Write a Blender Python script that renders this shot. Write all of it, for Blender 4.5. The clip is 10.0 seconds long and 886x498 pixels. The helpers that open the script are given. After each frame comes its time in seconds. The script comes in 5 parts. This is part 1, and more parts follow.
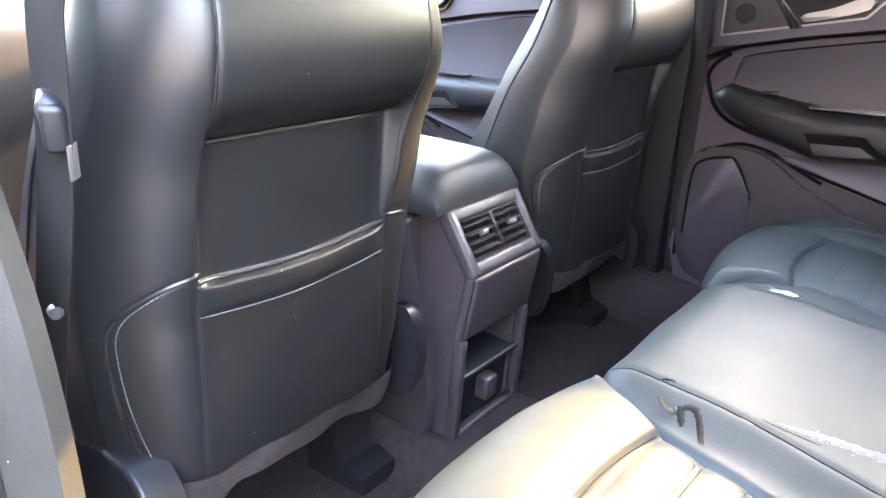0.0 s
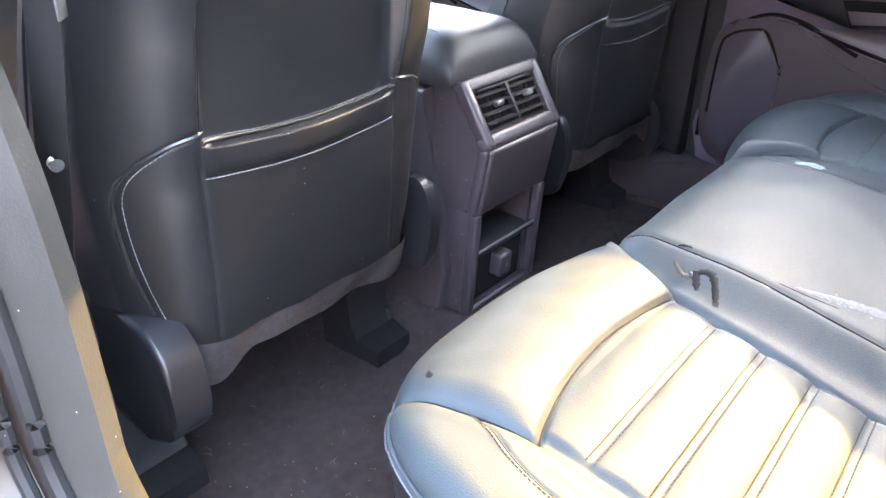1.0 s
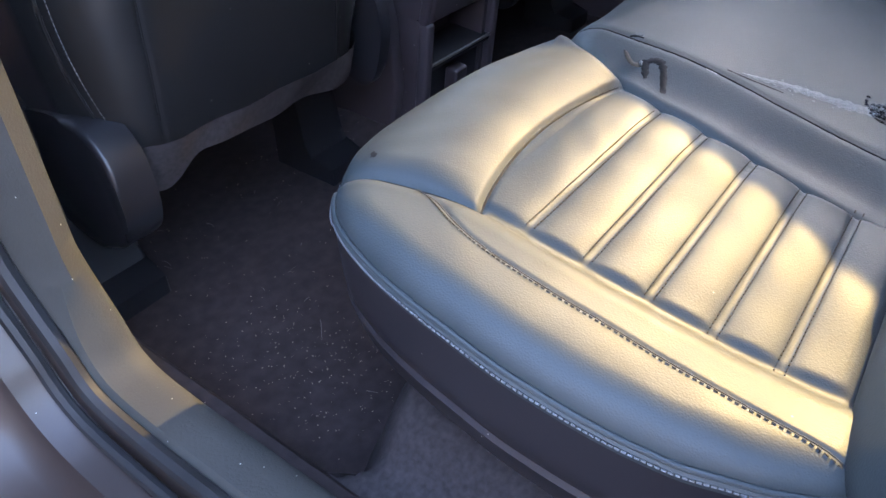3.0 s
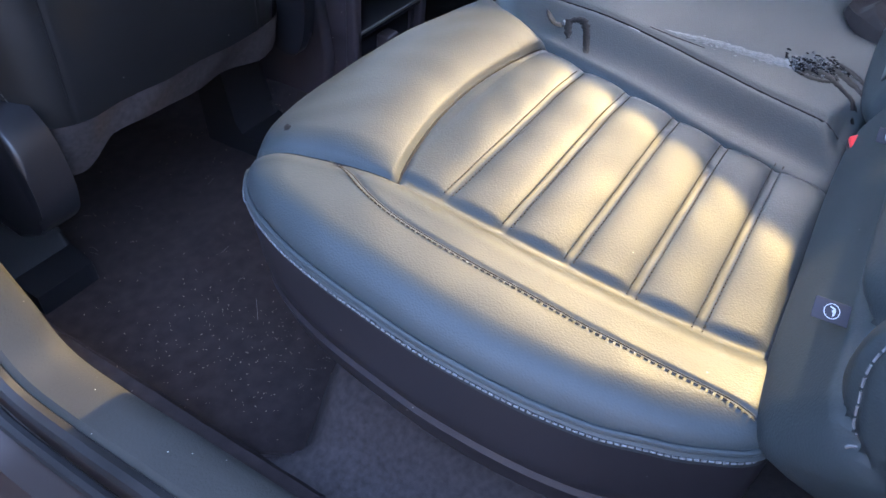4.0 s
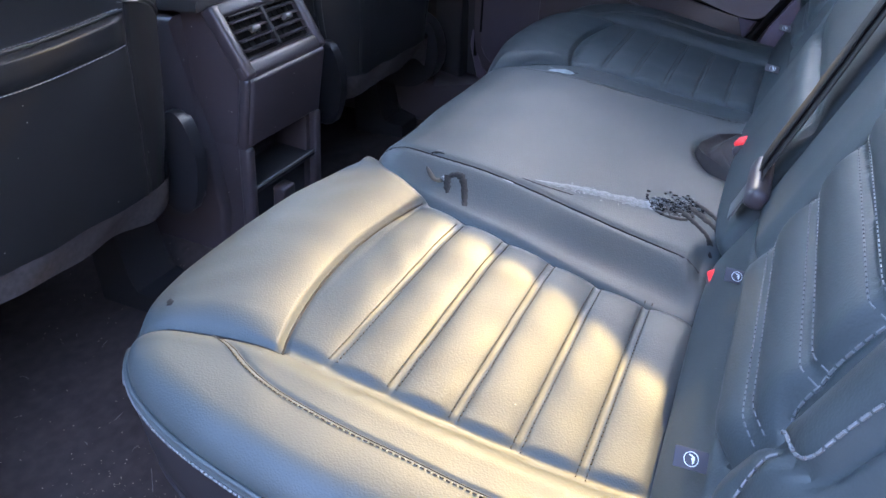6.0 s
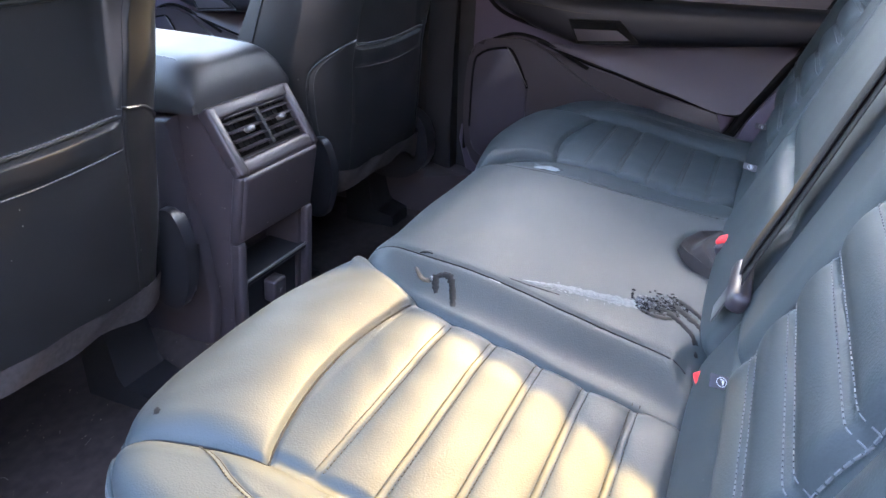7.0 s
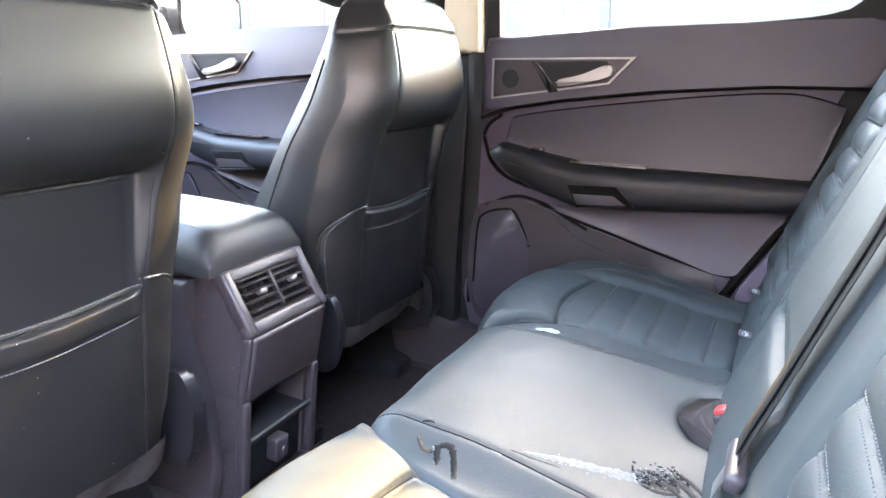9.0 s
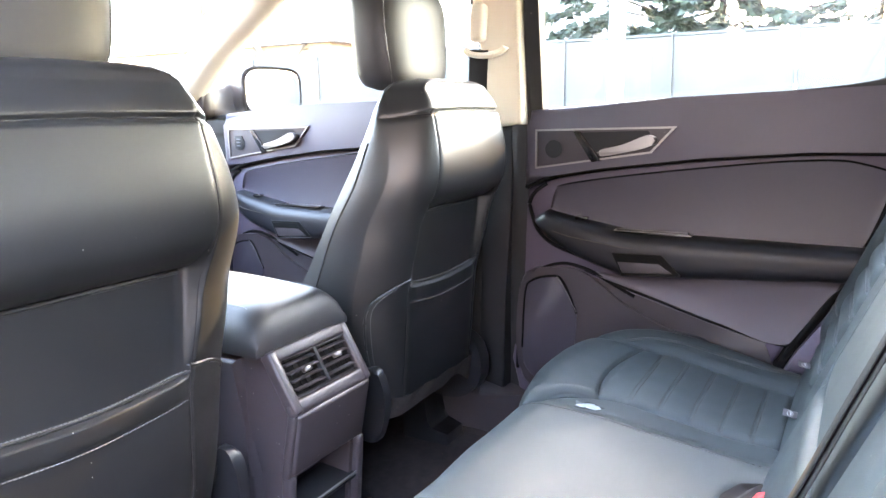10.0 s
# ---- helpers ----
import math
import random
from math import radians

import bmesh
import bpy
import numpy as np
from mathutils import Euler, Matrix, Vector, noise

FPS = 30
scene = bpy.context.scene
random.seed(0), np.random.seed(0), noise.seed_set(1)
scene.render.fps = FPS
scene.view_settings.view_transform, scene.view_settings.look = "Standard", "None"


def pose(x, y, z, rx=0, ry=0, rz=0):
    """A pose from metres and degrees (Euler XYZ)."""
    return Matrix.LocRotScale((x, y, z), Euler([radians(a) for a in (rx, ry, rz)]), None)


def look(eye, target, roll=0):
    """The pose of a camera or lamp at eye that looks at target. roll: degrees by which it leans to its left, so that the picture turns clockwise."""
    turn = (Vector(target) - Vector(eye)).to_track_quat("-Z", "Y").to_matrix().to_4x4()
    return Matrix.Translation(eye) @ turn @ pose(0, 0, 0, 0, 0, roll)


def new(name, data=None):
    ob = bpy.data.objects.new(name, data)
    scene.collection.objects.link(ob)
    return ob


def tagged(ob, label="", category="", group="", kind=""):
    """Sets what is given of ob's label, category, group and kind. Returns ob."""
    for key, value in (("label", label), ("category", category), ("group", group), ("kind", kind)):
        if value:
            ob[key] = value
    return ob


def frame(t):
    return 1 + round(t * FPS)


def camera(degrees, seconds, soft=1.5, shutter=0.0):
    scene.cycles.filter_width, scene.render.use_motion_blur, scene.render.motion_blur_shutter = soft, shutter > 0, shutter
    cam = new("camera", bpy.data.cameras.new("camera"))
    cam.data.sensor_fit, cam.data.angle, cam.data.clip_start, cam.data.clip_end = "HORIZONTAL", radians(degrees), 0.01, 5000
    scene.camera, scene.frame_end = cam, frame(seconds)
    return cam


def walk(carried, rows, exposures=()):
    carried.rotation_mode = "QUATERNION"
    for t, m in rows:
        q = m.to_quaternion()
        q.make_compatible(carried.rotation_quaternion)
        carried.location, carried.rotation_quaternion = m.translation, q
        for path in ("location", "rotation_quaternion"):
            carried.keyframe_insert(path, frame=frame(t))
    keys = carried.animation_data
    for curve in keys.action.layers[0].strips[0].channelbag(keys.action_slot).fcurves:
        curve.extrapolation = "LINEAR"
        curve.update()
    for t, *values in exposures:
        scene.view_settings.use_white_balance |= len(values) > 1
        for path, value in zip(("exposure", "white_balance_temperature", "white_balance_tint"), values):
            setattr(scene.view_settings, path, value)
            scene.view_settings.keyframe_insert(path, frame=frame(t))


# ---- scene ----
cam = camera(62.93, 10.0)
# seconds, place, turn
PATH = [
    (0, -0.8846, 0.099, 1.1879, 70.61, -0.44, -51.98),
    (0.5, -0.8768, 0.1089, 1.1598, 66.32, 0.0, -51.12),
    (1, -0.8762, 0.0942, 1.1439, 62.64, 0.24, -50.61),
    (1.5, -0.887, 0.0824, 1.1279, 59.52, 0.29, -50.59),
    (2, -0.8913, 0.069, 1.1142, 56.78, 0.15, -50.99),
    (2.5, -0.8949, 0.0611, 1.0999, 53.98, -0.05, -51.98),
    (3, -0.8906, 0.058, 1.0878, 51.26, -0.16, -53.42),
    (4.5, -0.8539, 0.0289, 1.0807, 49.32, -0.24, -60.13),
    (5, -0.8499, 0.0243, 1.0919, 51.96, -0.5, -62.58),
    (5.5, -0.8474, 0.018, 1.1049, 55.17, -0.41, -64.19),
    (7, -0.8417, 0.0127, 1.1431, 64.59, -0.61, -65.74),
    (7.5, -0.8461, 0.0109, 1.158, 67.45, -0.74, -65.77),
    (8, -0.8514, 0.0091, 1.1713, 70.2, -0.97, -65.74),
    (8.5, -0.8575, 0.007, 1.1839, 72.79, -1.22, -65.7),
    (9, -0.8582, 0.0019, 1.1927, 75.39, -1.06, -65.07),
    (9.5, -0.86, -0.0132, 1.212, 77.42, -0.37, -63.2),
    (10, -0.8519, -0.0516, 1.2526, 78.98, 0.86, -59.96),
]
# seconds, stops, kelvin, tint
EXPOSURE = [(0.0, 7.4, 8100, 20), (0.5, 7.45, 8100, 20), (1.0, 7.2, 7850, 21), (1.5, 6.8, 7500, 22), (2.5, 5.9, 6900, 23), (4.5, 5.55, 6100, 24), (5.5, 5.85, 6200, 23), (7.0, 6.5, 6950, 22), (7.5, 6.9, 7550, 21), (8.2, 7.25, 8000, 20), (10.0, 7.4, 7950, 20)]
walk(cam, [(t, pose(*row)) for t, *row in PATH], EXPOSURE)
# ---- light ----
SUN_TO = Vector((1.0, -0.108, 0.52)).normalized()
sun = new("sun", bpy.data.lights.new("sun", "SUN"))
sun.data.energy, sun.data.angle, sun.data.color = 0.66, radians(0.53), (1.0, 0.69, 0.24)
sun.matrix_world = look(SUN_TO * 30, (0, 0, 0))
sky = bpy.data.worlds.new("sky")
scene.world = sky
sky.use_nodes = True
sky_tex = sky.node_tree.nodes.new("ShaderNodeTexSky")
sky_tex.sky_type, sky_tex.sun_disc = "NISHITA", False
sky_tex.sun_elevation, sky_tex.sun_rotation = math.asin(SUN_TO.z), math.atan2(SUN_TO.x, SUN_TO.y)
sky_tex.air_density, sky_tex.dust_density, sky_tex.ozone_density = 1.2, 0.9, 1.0
sky.node_tree.links.new(sky_tex.outputs[0], sky.node_tree.nodes["Background"].inputs[0])
sky.node_tree.nodes["Background"].inputs[1].default_value = 0.15

XC = 0.047          # middle of the car
GROUND = 0.0


# ---- materials ----
def material(name, base, rough=0.5, metal=0.0, grain=None, bump=0.0, var=0.0, var_scale=6.0, spec=0.5, coat=0.0, dust=0.0, dust_col=(0.5, 0.47, 0.42), island=0.0):
    """Principled material: colour varied at two scales, fine grain as bump. grain: (kind, cells a metre)."""
    m = bpy.data.materials.new(name)
    m.use_nodes = True
    t, n = m.node_tree, m.node_tree.nodes
    b = n["Principled BSDF"]
    b.inputs["Roughness"].default_value, b.inputs["Metallic"].default_value = rough, metal
    b.inputs["Specular IOR Level"].default_value, b.inputs["Coat Weight"].default_value = spec, coat
    tc = n.new("ShaderNodeTexCoord")
    col = None
    if var or dust or island:
        big = n.new("ShaderNodeTexNoise")
        big.inputs["Scale"].default_value, big.inputs["Detail"].default_value = var_scale, 6
        t.links.new(tc.outputs["Object"], big.inputs["Vector"])
        ramp = n.new("ShaderNodeMapRange")
        ramp.inputs[1].default_value, ramp.inputs[2].default_value = 0.3, 0.7
        ramp.inputs[3].default_value, ramp.inputs[4].default_value = 1 - var, 1 + var
        t.links.new(big.outputs[0], ramp.inputs[0])
        mul = n.new("ShaderNodeVectorMath")
        mul.operation = "SCALE"
        mul.inputs[0].default_value = base
        t.links.new(ramp.outputs[0], mul.inputs["Scale"])
        col = mul.outputs[0]
        rr = n.new("ShaderNodeMapRange")
        rr.inputs[1].default_value, rr.inputs[2].default_value = 0.3, 0.7
        rr.inputs[3].default_value, rr.inputs[4].default_value = rough * 0.9, min(1, rough * 1.12)
        t.links.new(big.outputs[0], rr.inputs[0])
        t.links.new(rr.outputs[0], b.inputs["Roughness"])
        if island:
            isl = n.new("ShaderNodeNewGeometry")
            im = n.new("ShaderNodeMapRange")
            im.inputs[3].default_value, im.inputs[4].default_value = 1 - island, 1 + island
            t.links.new(isl.outputs["Random Per Island"], im.inputs[0])
            m2 = n.new("ShaderNodeVectorMath")
            m2.operation = "SCALE"
            t.links.new(col, m2.inputs[0])
            t.links.new(im.outputs[0], m2.inputs["Scale"])
            col = m2.outputs[0]
        if dust:
            sp = n.new("ShaderNodeTexVoronoi")
            sp.inputs["Scale"].default_value = 95
            sp.inputs["Randomness"].default_value = 1
            t.links.new(tc.outputs["Object"], sp.inputs["Vector"])
            dm = n.new("ShaderNodeMapRange")
            dm.inputs[1].default_value, dm.inputs[2].default_value = 0.10, 0.02
            dm.inputs[3].default_value, dm.inputs[4].default_value = 0.0, 1.0
            t.links.new(sp.outputs["Distance"], dm.inputs[0])
            sc = n.new("ShaderNodeSeparateColor")
            t.links.new(sp.outputs["Color"], sc.inputs[0])
            th = n.new("ShaderNodeMath")
            th.operation, th.inputs[1].default_value = "GREATER_THAN", 1 - dust
            t.links.new(sc.outputs[0], th.inputs[0])
            both = n.new("ShaderNodeMath")
            both.operation = "MULTIPLY"
            t.links.new(dm.outputs[0], both.inputs[0])
            t.links.new(th.outputs[0], both.inputs[1])
            mix = n.new("ShaderNodeMix")
            mix.data_type = "RGBA"
            t.links.new(both.outputs[0], mix.inputs[0])
            t.links.new(col, mix.inputs[6])
            mix.inputs[7].default_value = (*dust_col, 1)
            col = mix.outputs[2]
        t.links.new(col, b.inputs["Base Color"])
    else:
        b.inputs["Base Color"].default_value = (*base, 1)
    if grain and bump:
        kind, cells = grain
        g = n.new("ShaderNodeTexVoronoi" if kind == "pebble" else "ShaderNodeTexNoise")
        g.inputs["Scale"].default_value = cells
        if kind == "pebble":
            g.feature = "SMOOTH_F1"
        else:
            g.inputs["Detail"].default_value = 4
        t.links.new(tc.outputs["Object"], g.inputs["Vector"])
        bp = n.new("ShaderNodeBump")
        bp.inputs["Strength"].default_value, bp.inputs["Distance"].default_value = bump, 0.25 / cells
        t.links.new(g.outputs[0], bp.inputs["Height"])
        t.links.new(bp.outputs[0], b.inputs["Normal"])
    return m


LEATHER = material("black_leather", (0.0210, 0.0280, 0.0300), 0.57, grain=("pebble", 720), bump=0.42, var=0.14, var_scale=7, dust=0.006, dust_col=(.25, .24, .22), spec=0.36)
LEATHER_BACK = material("black_vinyl", (0.0080, 0.0082, 0.0090), 0.38, spec=0.5, grain=("pebble", 900), bump=0.12, var=0.16, var_scale=5, dust=0.03)
LEATHER_HEAD = material("worn_black_vinyl", (0.0135, 0.0132, 0.0150), 0.52, spec=0.4, grain=("pebble", 900), bump=0.15, var=0.16, var_scale=5)
STITCH = material("grey_thread", (0.085, 0.088, 0.092), 0.8)
STITCH_BACK = material("charcoal_thread", (0.12, 0.12, 0.12), 0.8)
STITCH_DARK = material("dark_thread", (0.030, 0.024, 0.017), 0.8)
SKIRT_VINYL = material("dark_skirt_vinyl", (0.013, 0.0115, 0.014), 0.55, spec=0.25, grain=("pebble", 900), bump=0.12, var=0.15, var_scale=6, dust=0.05)
PLASTIC = material("black_plastic", (0.0275, 0.0220, 0.0255), 0.44, spec=0.38, grain=("noise", 900), bump=0.14, var=0.14, var_scale=4, dust=0.05)
PLASTIC_SOFT = material("soft_door_plastic", (0.062, 0.051, 0.072), 0.48, spec=0.3, grain=("pebble", 800), bump=0.14, var=0.14, var_scale=3, dust=0.01)
TRIM = material("grained_trim_plastic", (0.033, 0.032, 0.029), 0.66, spec=0.15, grain=("noise", 420), bump=0.7, var=0.15, var_scale=9, dust=0.10)
# Near-black: shade of gaps and hollows put into colour; also fins, one seal.
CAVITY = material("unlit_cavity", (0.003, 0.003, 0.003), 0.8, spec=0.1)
PLASTIC_DEEP = material("matt_black_plastic", (0.0075, 0.0075, 0.009), 0.55, spec=0.22, var=0.2, var_scale=9)
COVER = material("smooth_black_plastic", (0.010, 0.010, 0.012), 0.36, spec=0.3, var=0.15, var_scale=5, dust=0.03)
GLOSS = material("gloss_black", (0.008, 0.008, 0.009), 0.12)
CHROME = material("satin_chrome", (0.25, 0.24, 0.23), 0.42, 1.0)
BRIGHT = material("dark_chrome", (0.14, 0.14, 0.14), 0.3, 1.0)
DULL = material("dull_grey_plastic", (0.07, 0.068, 0.066), 0.4)
BEIGE = material("beige_pillar_fabric", (0.52, 0.45, 0.345), 0.85, grain=("noise", 1400), bump=0.2, var=0.07, var_scale=6)
HEADLINER = material("grey_headliner", (0.46, 0.44, 0.40), 0.9, grain=("noise", 1200), bump=0.2, var=0.06)
CARPET = material("brown_black_carpet", (0.021, 0.0160, 0.0162), 0.98, grain=("noise", 700), bump=1.0, var=0.28, var_scale=60, spec=0.1, dust=0.02, dust_col=(0.20, 0.17, 0.13))
FELT = material("grey_felt", (0.024, 0.0205, 0.0210), 0.97, grain=("noise", 700), bump=1.0, var=0.3, var_scale=160, spec=0.1)
PAINT = material("dark_bronze_paint", (0.024, 0.017, 0.015), 0.38, 0.0, spec=0.32, coat=0.0, var=0.2, var_scale=5, dust=0.04)
RUBBER = material("rubber_seal", (0.013, 0.013, 0.014), 0.6, spec=0.25, var=0.3, var_scale=12, dust=0.10)
WEBBING = material("seat_belt_webbing", (0.012, 0.0115, 0.0115), 0.8, spec=0.08, grain=("noise", 1500), bump=0.4, var=0.15, var_scale=40)
RED = material("red_button", (0.75, 0.03, 0.03), 0.35)
TAG = material("dark_grey_tag", (0.026, 0.024, 0.030), 0.8, grain=("noise", 1800), bump=0.3, var=0.1)
TAG_WHITE = material("white_print", (0.45, 0.45, 0.46), 0.7)
STEEL = material("bright_steel", (0.6, 0.6, 0.6), 0.25, 1.0)


def glass(name, tint):
    """Thin window glass: clear, with a Fresnel gloss."""
    m = bpy.data.materials.new(name)
    m.use_nodes = True
    t, n = m.node_tree, m.node_tree.nodes
    n.remove(n["Principled BSDF"])
    clear, gloss, mix, facing, power, scale = (n.new("ShaderNode" + k) for k in ("BsdfTransparent", "BsdfGlossy", "MixShader", "LayerWeight", "Math", "Math"))
    facing.inputs[0].default_value = 0.5
    power.operation, power.inputs[1].default_value = "POWER", 5
    scale.operation, scale.inputs[1].default_value, scale.inputs[2].default_value = "MULTIPLY_ADD", 0.9, 0.05
    t.links.new(facing.outputs["Facing"], power.inputs[0])
    t.links.new(power.outputs[0], scale.inputs[0])
    clear.inputs[0].default_value, gloss.inputs["Roughness"].default_value = (*tint, 1), 0.01
    t.links.new(scale.outputs[0], mix.inputs[0])
    t.links.new(clear.outputs[0], mix.inputs[1])
    t.links.new(gloss.outputs[0], mix.inputs[2])
    t.links.new(mix.outputs[0], n["Material Output"].inputs["Surface"])
    return m


GLASS = glass("window_glass", (0.685, 0.715, 0.71))
PRIVACY = glass("tinted_rear_glass", (0.34, 0.36, 0.36))


# ---- mesh helpers ----
def to_mesh(name, verts, faces, smooth=True):
    me = bpy.data.meshes.new(name)
    me.from_pydata([tuple(map(float, v)) for v in verts], [], [tuple(int(i) for i in f) for f in faces])
    me.update()
    if smooth:
        me.polygons.foreach_set("use_smooth", [True] * len(me.polygons))
    return me


def join(*meshes):
    """Several (verts, faces) pairs as one."""
    vs, fs = [], []
    for v, f in meshes:
        k = len(vs)
        vs += [tuple(p) for p in v]
        fs += [tuple(i + k for i in q) for q in f]
    return vs, fs


def part(name, geo, mat, parent=None, label="", smooth=True, sharp=None):
    """One mesh object from (verts, faces) or a bmesh, under a thing or a part."""
    if isinstance(geo, bmesh.types.BMesh):
        me = bpy.data.meshes.new(name)
        geo.to_mesh(me)
        geo.free()
        if smooth:
            me.polygons.foreach_set("use_smooth", [True] * len(me.polygons))
    else:
        me = to_mesh(name, geo[0], geo[1], smooth)
    if smooth:
        me.set_sharp_from_angle(angle=radians(sharp or 42))
    me.materials.append(mat)
    ob = new(name, me)
    if parent:
        ob.parent = parent
    if label:
        ob["label"] = label
    return ob


def thing(name, label, category, group="", kind="", at=(0, 0, 0)):
    ob = new(name)
    ob.empty_display_size = 0.05
    ob.matrix_world = Matrix.Translation(at)
    return tagged(ob, label, category, group, kind)


def solo(name, geo, mat, label, category, group="", kind="", smooth=True, sharp=None):
    return tagged(part(name, geo, mat, None, "", smooth, sharp), label, category, group, kind)


def grid(P, wrap=False):
    """Faces over an array of points [i, j]; wrap closes it along i."""
    nu, nv = P.shape[:2]
    idx = np.arange(nu * nv).reshape(nu, nv)
    a, b = (idx, np.roll(idx, -1, 0)) if wrap else (idx[:-1], idx[1:])
    f = np.stack([a[:, :-1], b[:, :-1], b[:, 1:], a[:, 1:]], -1).reshape(-1, 4)
    return P.reshape(-1, 3).tolist(), f.tolist()


def tube(pts, r, n=8, flat=1.0):
    """A round cord along points, with closed ends."""
    pts = [Vector(p) for p in pts]
    P, up = [], Vector((0, 0, 1))
    for i, p in enumerate(pts):
        d = (pts[min(i + 1, len(pts) - 1)] - pts[max(i - 1, 0)]).normalized()
        a = d.cross(up)
        a = a.normalized() if a.length > 1e-3 else d.orthogonal().normalized()
        b = a.cross(d)
        rr = r[i] if isinstance(r, (list, tuple)) else r
        P.append([p + (a * math.cos(w) + b * math.sin(w) * flat) * rr for w in (2 * math.pi * k / n for k in range(n))])
    v = [q for ring in P for q in ring]
    f = [(i * n + k, i * n + (k + 1) % n, (i + 1) * n + (k + 1) % n, (i + 1) * n + k) for i in range(len(pts) - 1) for k in range(n)]
    f += [tuple(range(n))[::-1], tuple((len(pts) - 1) * n + k for k in range(n))]
    return [tuple(q) for q in v], f


def ribbon(pts, side, width, thick):
    """A flat band along points; side: the way across it."""
    pts, s = [Vector(p) for p in pts], Vector(side).normalized()
    rings = []
    for i, p in enumerate(pts):
        d = (pts[min(i + 1, len(pts) - 1)] - pts[max(i - 1, 0)]).normalized()
        a = (s - d * s.dot(d)).normalized()
        nrm = a.cross(d)
        rings.append([p + a * (width / 2 * x) + nrm * (thick / 2 * y) for x, y in ((-1, -.5), (-.94, -1), (.94, -1), (1, -.5), (1, .5), (.94, 1), (-.94, 1), (-1, .5))])
    n = 8
    v = [tuple(q) for r in rings for q in r]
    f = [(i * n + k, i * n + (k + 1) % n, (i + 1) * n + (k + 1) % n, (i + 1) * n + k) for i in range(len(pts) - 1) for k in range(n)]
    return v, f + [tuple(range(n))[::-1], tuple((len(pts) - 1) * n + k for k in range(n))]


def block(size, bevel=0.004, seg=3, m=None, taper=None):
    """A bevelled block; taper: (x, y) scale of its top."""
    bm = bmesh.new()
    bmesh.ops.create_cube(bm, size=1)
    for v in bm.verts:
        if taper and v.co.z > 0:
            v.co.x *= taper[0]
            v.co.y *= taper[1]
        v.co = Vector((v.co.x * size[0], v.co.y * size[1], v.co.z * size[2]))
    if bevel:
        bmesh.ops.bevel(bm, geom=bm.edges[:], offset=bevel, segments=seg, affect="EDGES", profile=0.5)
    if m is not None:
        bm.transform(m)
    return bm


def smooth_line(pts, n=10, closed=False):
    """A Catmull-Rom line through points of any dimension."""
    p = np.array(pts, float)
    k = len(p)
    out = []
    for i in range(k if closed else k - 1):
        a, b, c, d = (p[j % k] if closed else p[min(max(j, 0), k - 1)] for j in (i - 1, i, i + 1, i + 2))
        for t in np.arange(n) / n:
            out.append(0.5 * (2 * b + (c - a) * t + (2 * a - 5 * b + 4 * c - d) * t * t + (3 * b - a - 3 * c + d) * t ** 3))
    if not closed:
        out.append(p[-1])
    return np.array(out)


def slab(poly, depth, mapping, bevel=0.004, seg=3):
    """A plate from a 2D outline: from height 0 to depth, front edge rounded. mapping(u, v, h) -> place."""
    bm = bmesh.new()
    a = sum(poly[i - 1][0] * poly[i][1] - poly[i][0] * poly[i - 1][1] for i in range(len(poly)))
    pts = list(poly) if a > 0 else list(poly)[::-1]
    lo = [bm.verts.new((p[0], p[1], 0)) for p in pts]
    hi = [bm.verts.new((p[0], p[1], depth)) for p in pts]
    bm.faces.new(lo[::-1])
    top = bm.faces.new(hi)
    k = len(pts)
    for i in range(k):
        bm.faces.new((lo[i], lo[(i + 1) % k], hi[(i + 1) % k], hi[i]))
    if bevel:
        bmesh.ops.bevel(bm, geom=list(top.edges), offset=bevel, segments=seg, affect="EDGES", profile=0.5)
    for v in bm.verts:
        v.co = Vector(mapping(*v.co))
    bmesh.ops.recalc_face_normals(bm, faces=bm.faces[:])
    return bm


def sm(a, b, x):
    t = np.clip((x - a) / (b - a), 0, 1)
    return t * t * (3 - 2 * t)


def near_line(x, y, line):
    """Distance of points to a 2D line of points."""
    best = np.full(x.shape, 9.0)
    for (ax, ay), (bx, by) in zip(line[:-1], line[1:]):
        dx, dy = bx - ax, by - ay
        t = np.clip(((x - ax) * dx + (y - ay) * dy) / (dx * dx + dy * dy + 1e-12), 0, 1)
        best = np.minimum(best, np.hypot(x - ax - t * dx, y - ay - t * dy))
    return best


def edge_drop(outline, x, y):
    """How far the padded surface has sunk towards its rounded edge."""
    O = np.array(outline, float)
    loop = np.vstack([O, O[:1]])
    d = np.full(x.shape, 9.0)
    R, D = np.ones(x.shape) * .02, np.ones(x.shape) * .02
    for a, b in zip(loop[:-1], loop[1:]):
        dx, dy = b[:2] - a[:2]
        t = np.clip(((x - a[0]) * dx + (y - a[1]) * dy) / (dx * dx + dy * dy + 1e-12), 0, 1)
        e = np.hypot(x - a[0] - t * dx, y - a[1] - t * dy)
        hit = e < d
        d = np.where(hit, e, d)
        R = np.where(hit, a[2] + t * (b[2] - a[2]), R)
        D = np.where(hit, a[3] + t * (b[3] - a[3]), D)
    return D * (1 - np.sqrt(np.clip(1 - np.clip(1 - d / R, 0, 1) ** 2, 0, 1)))


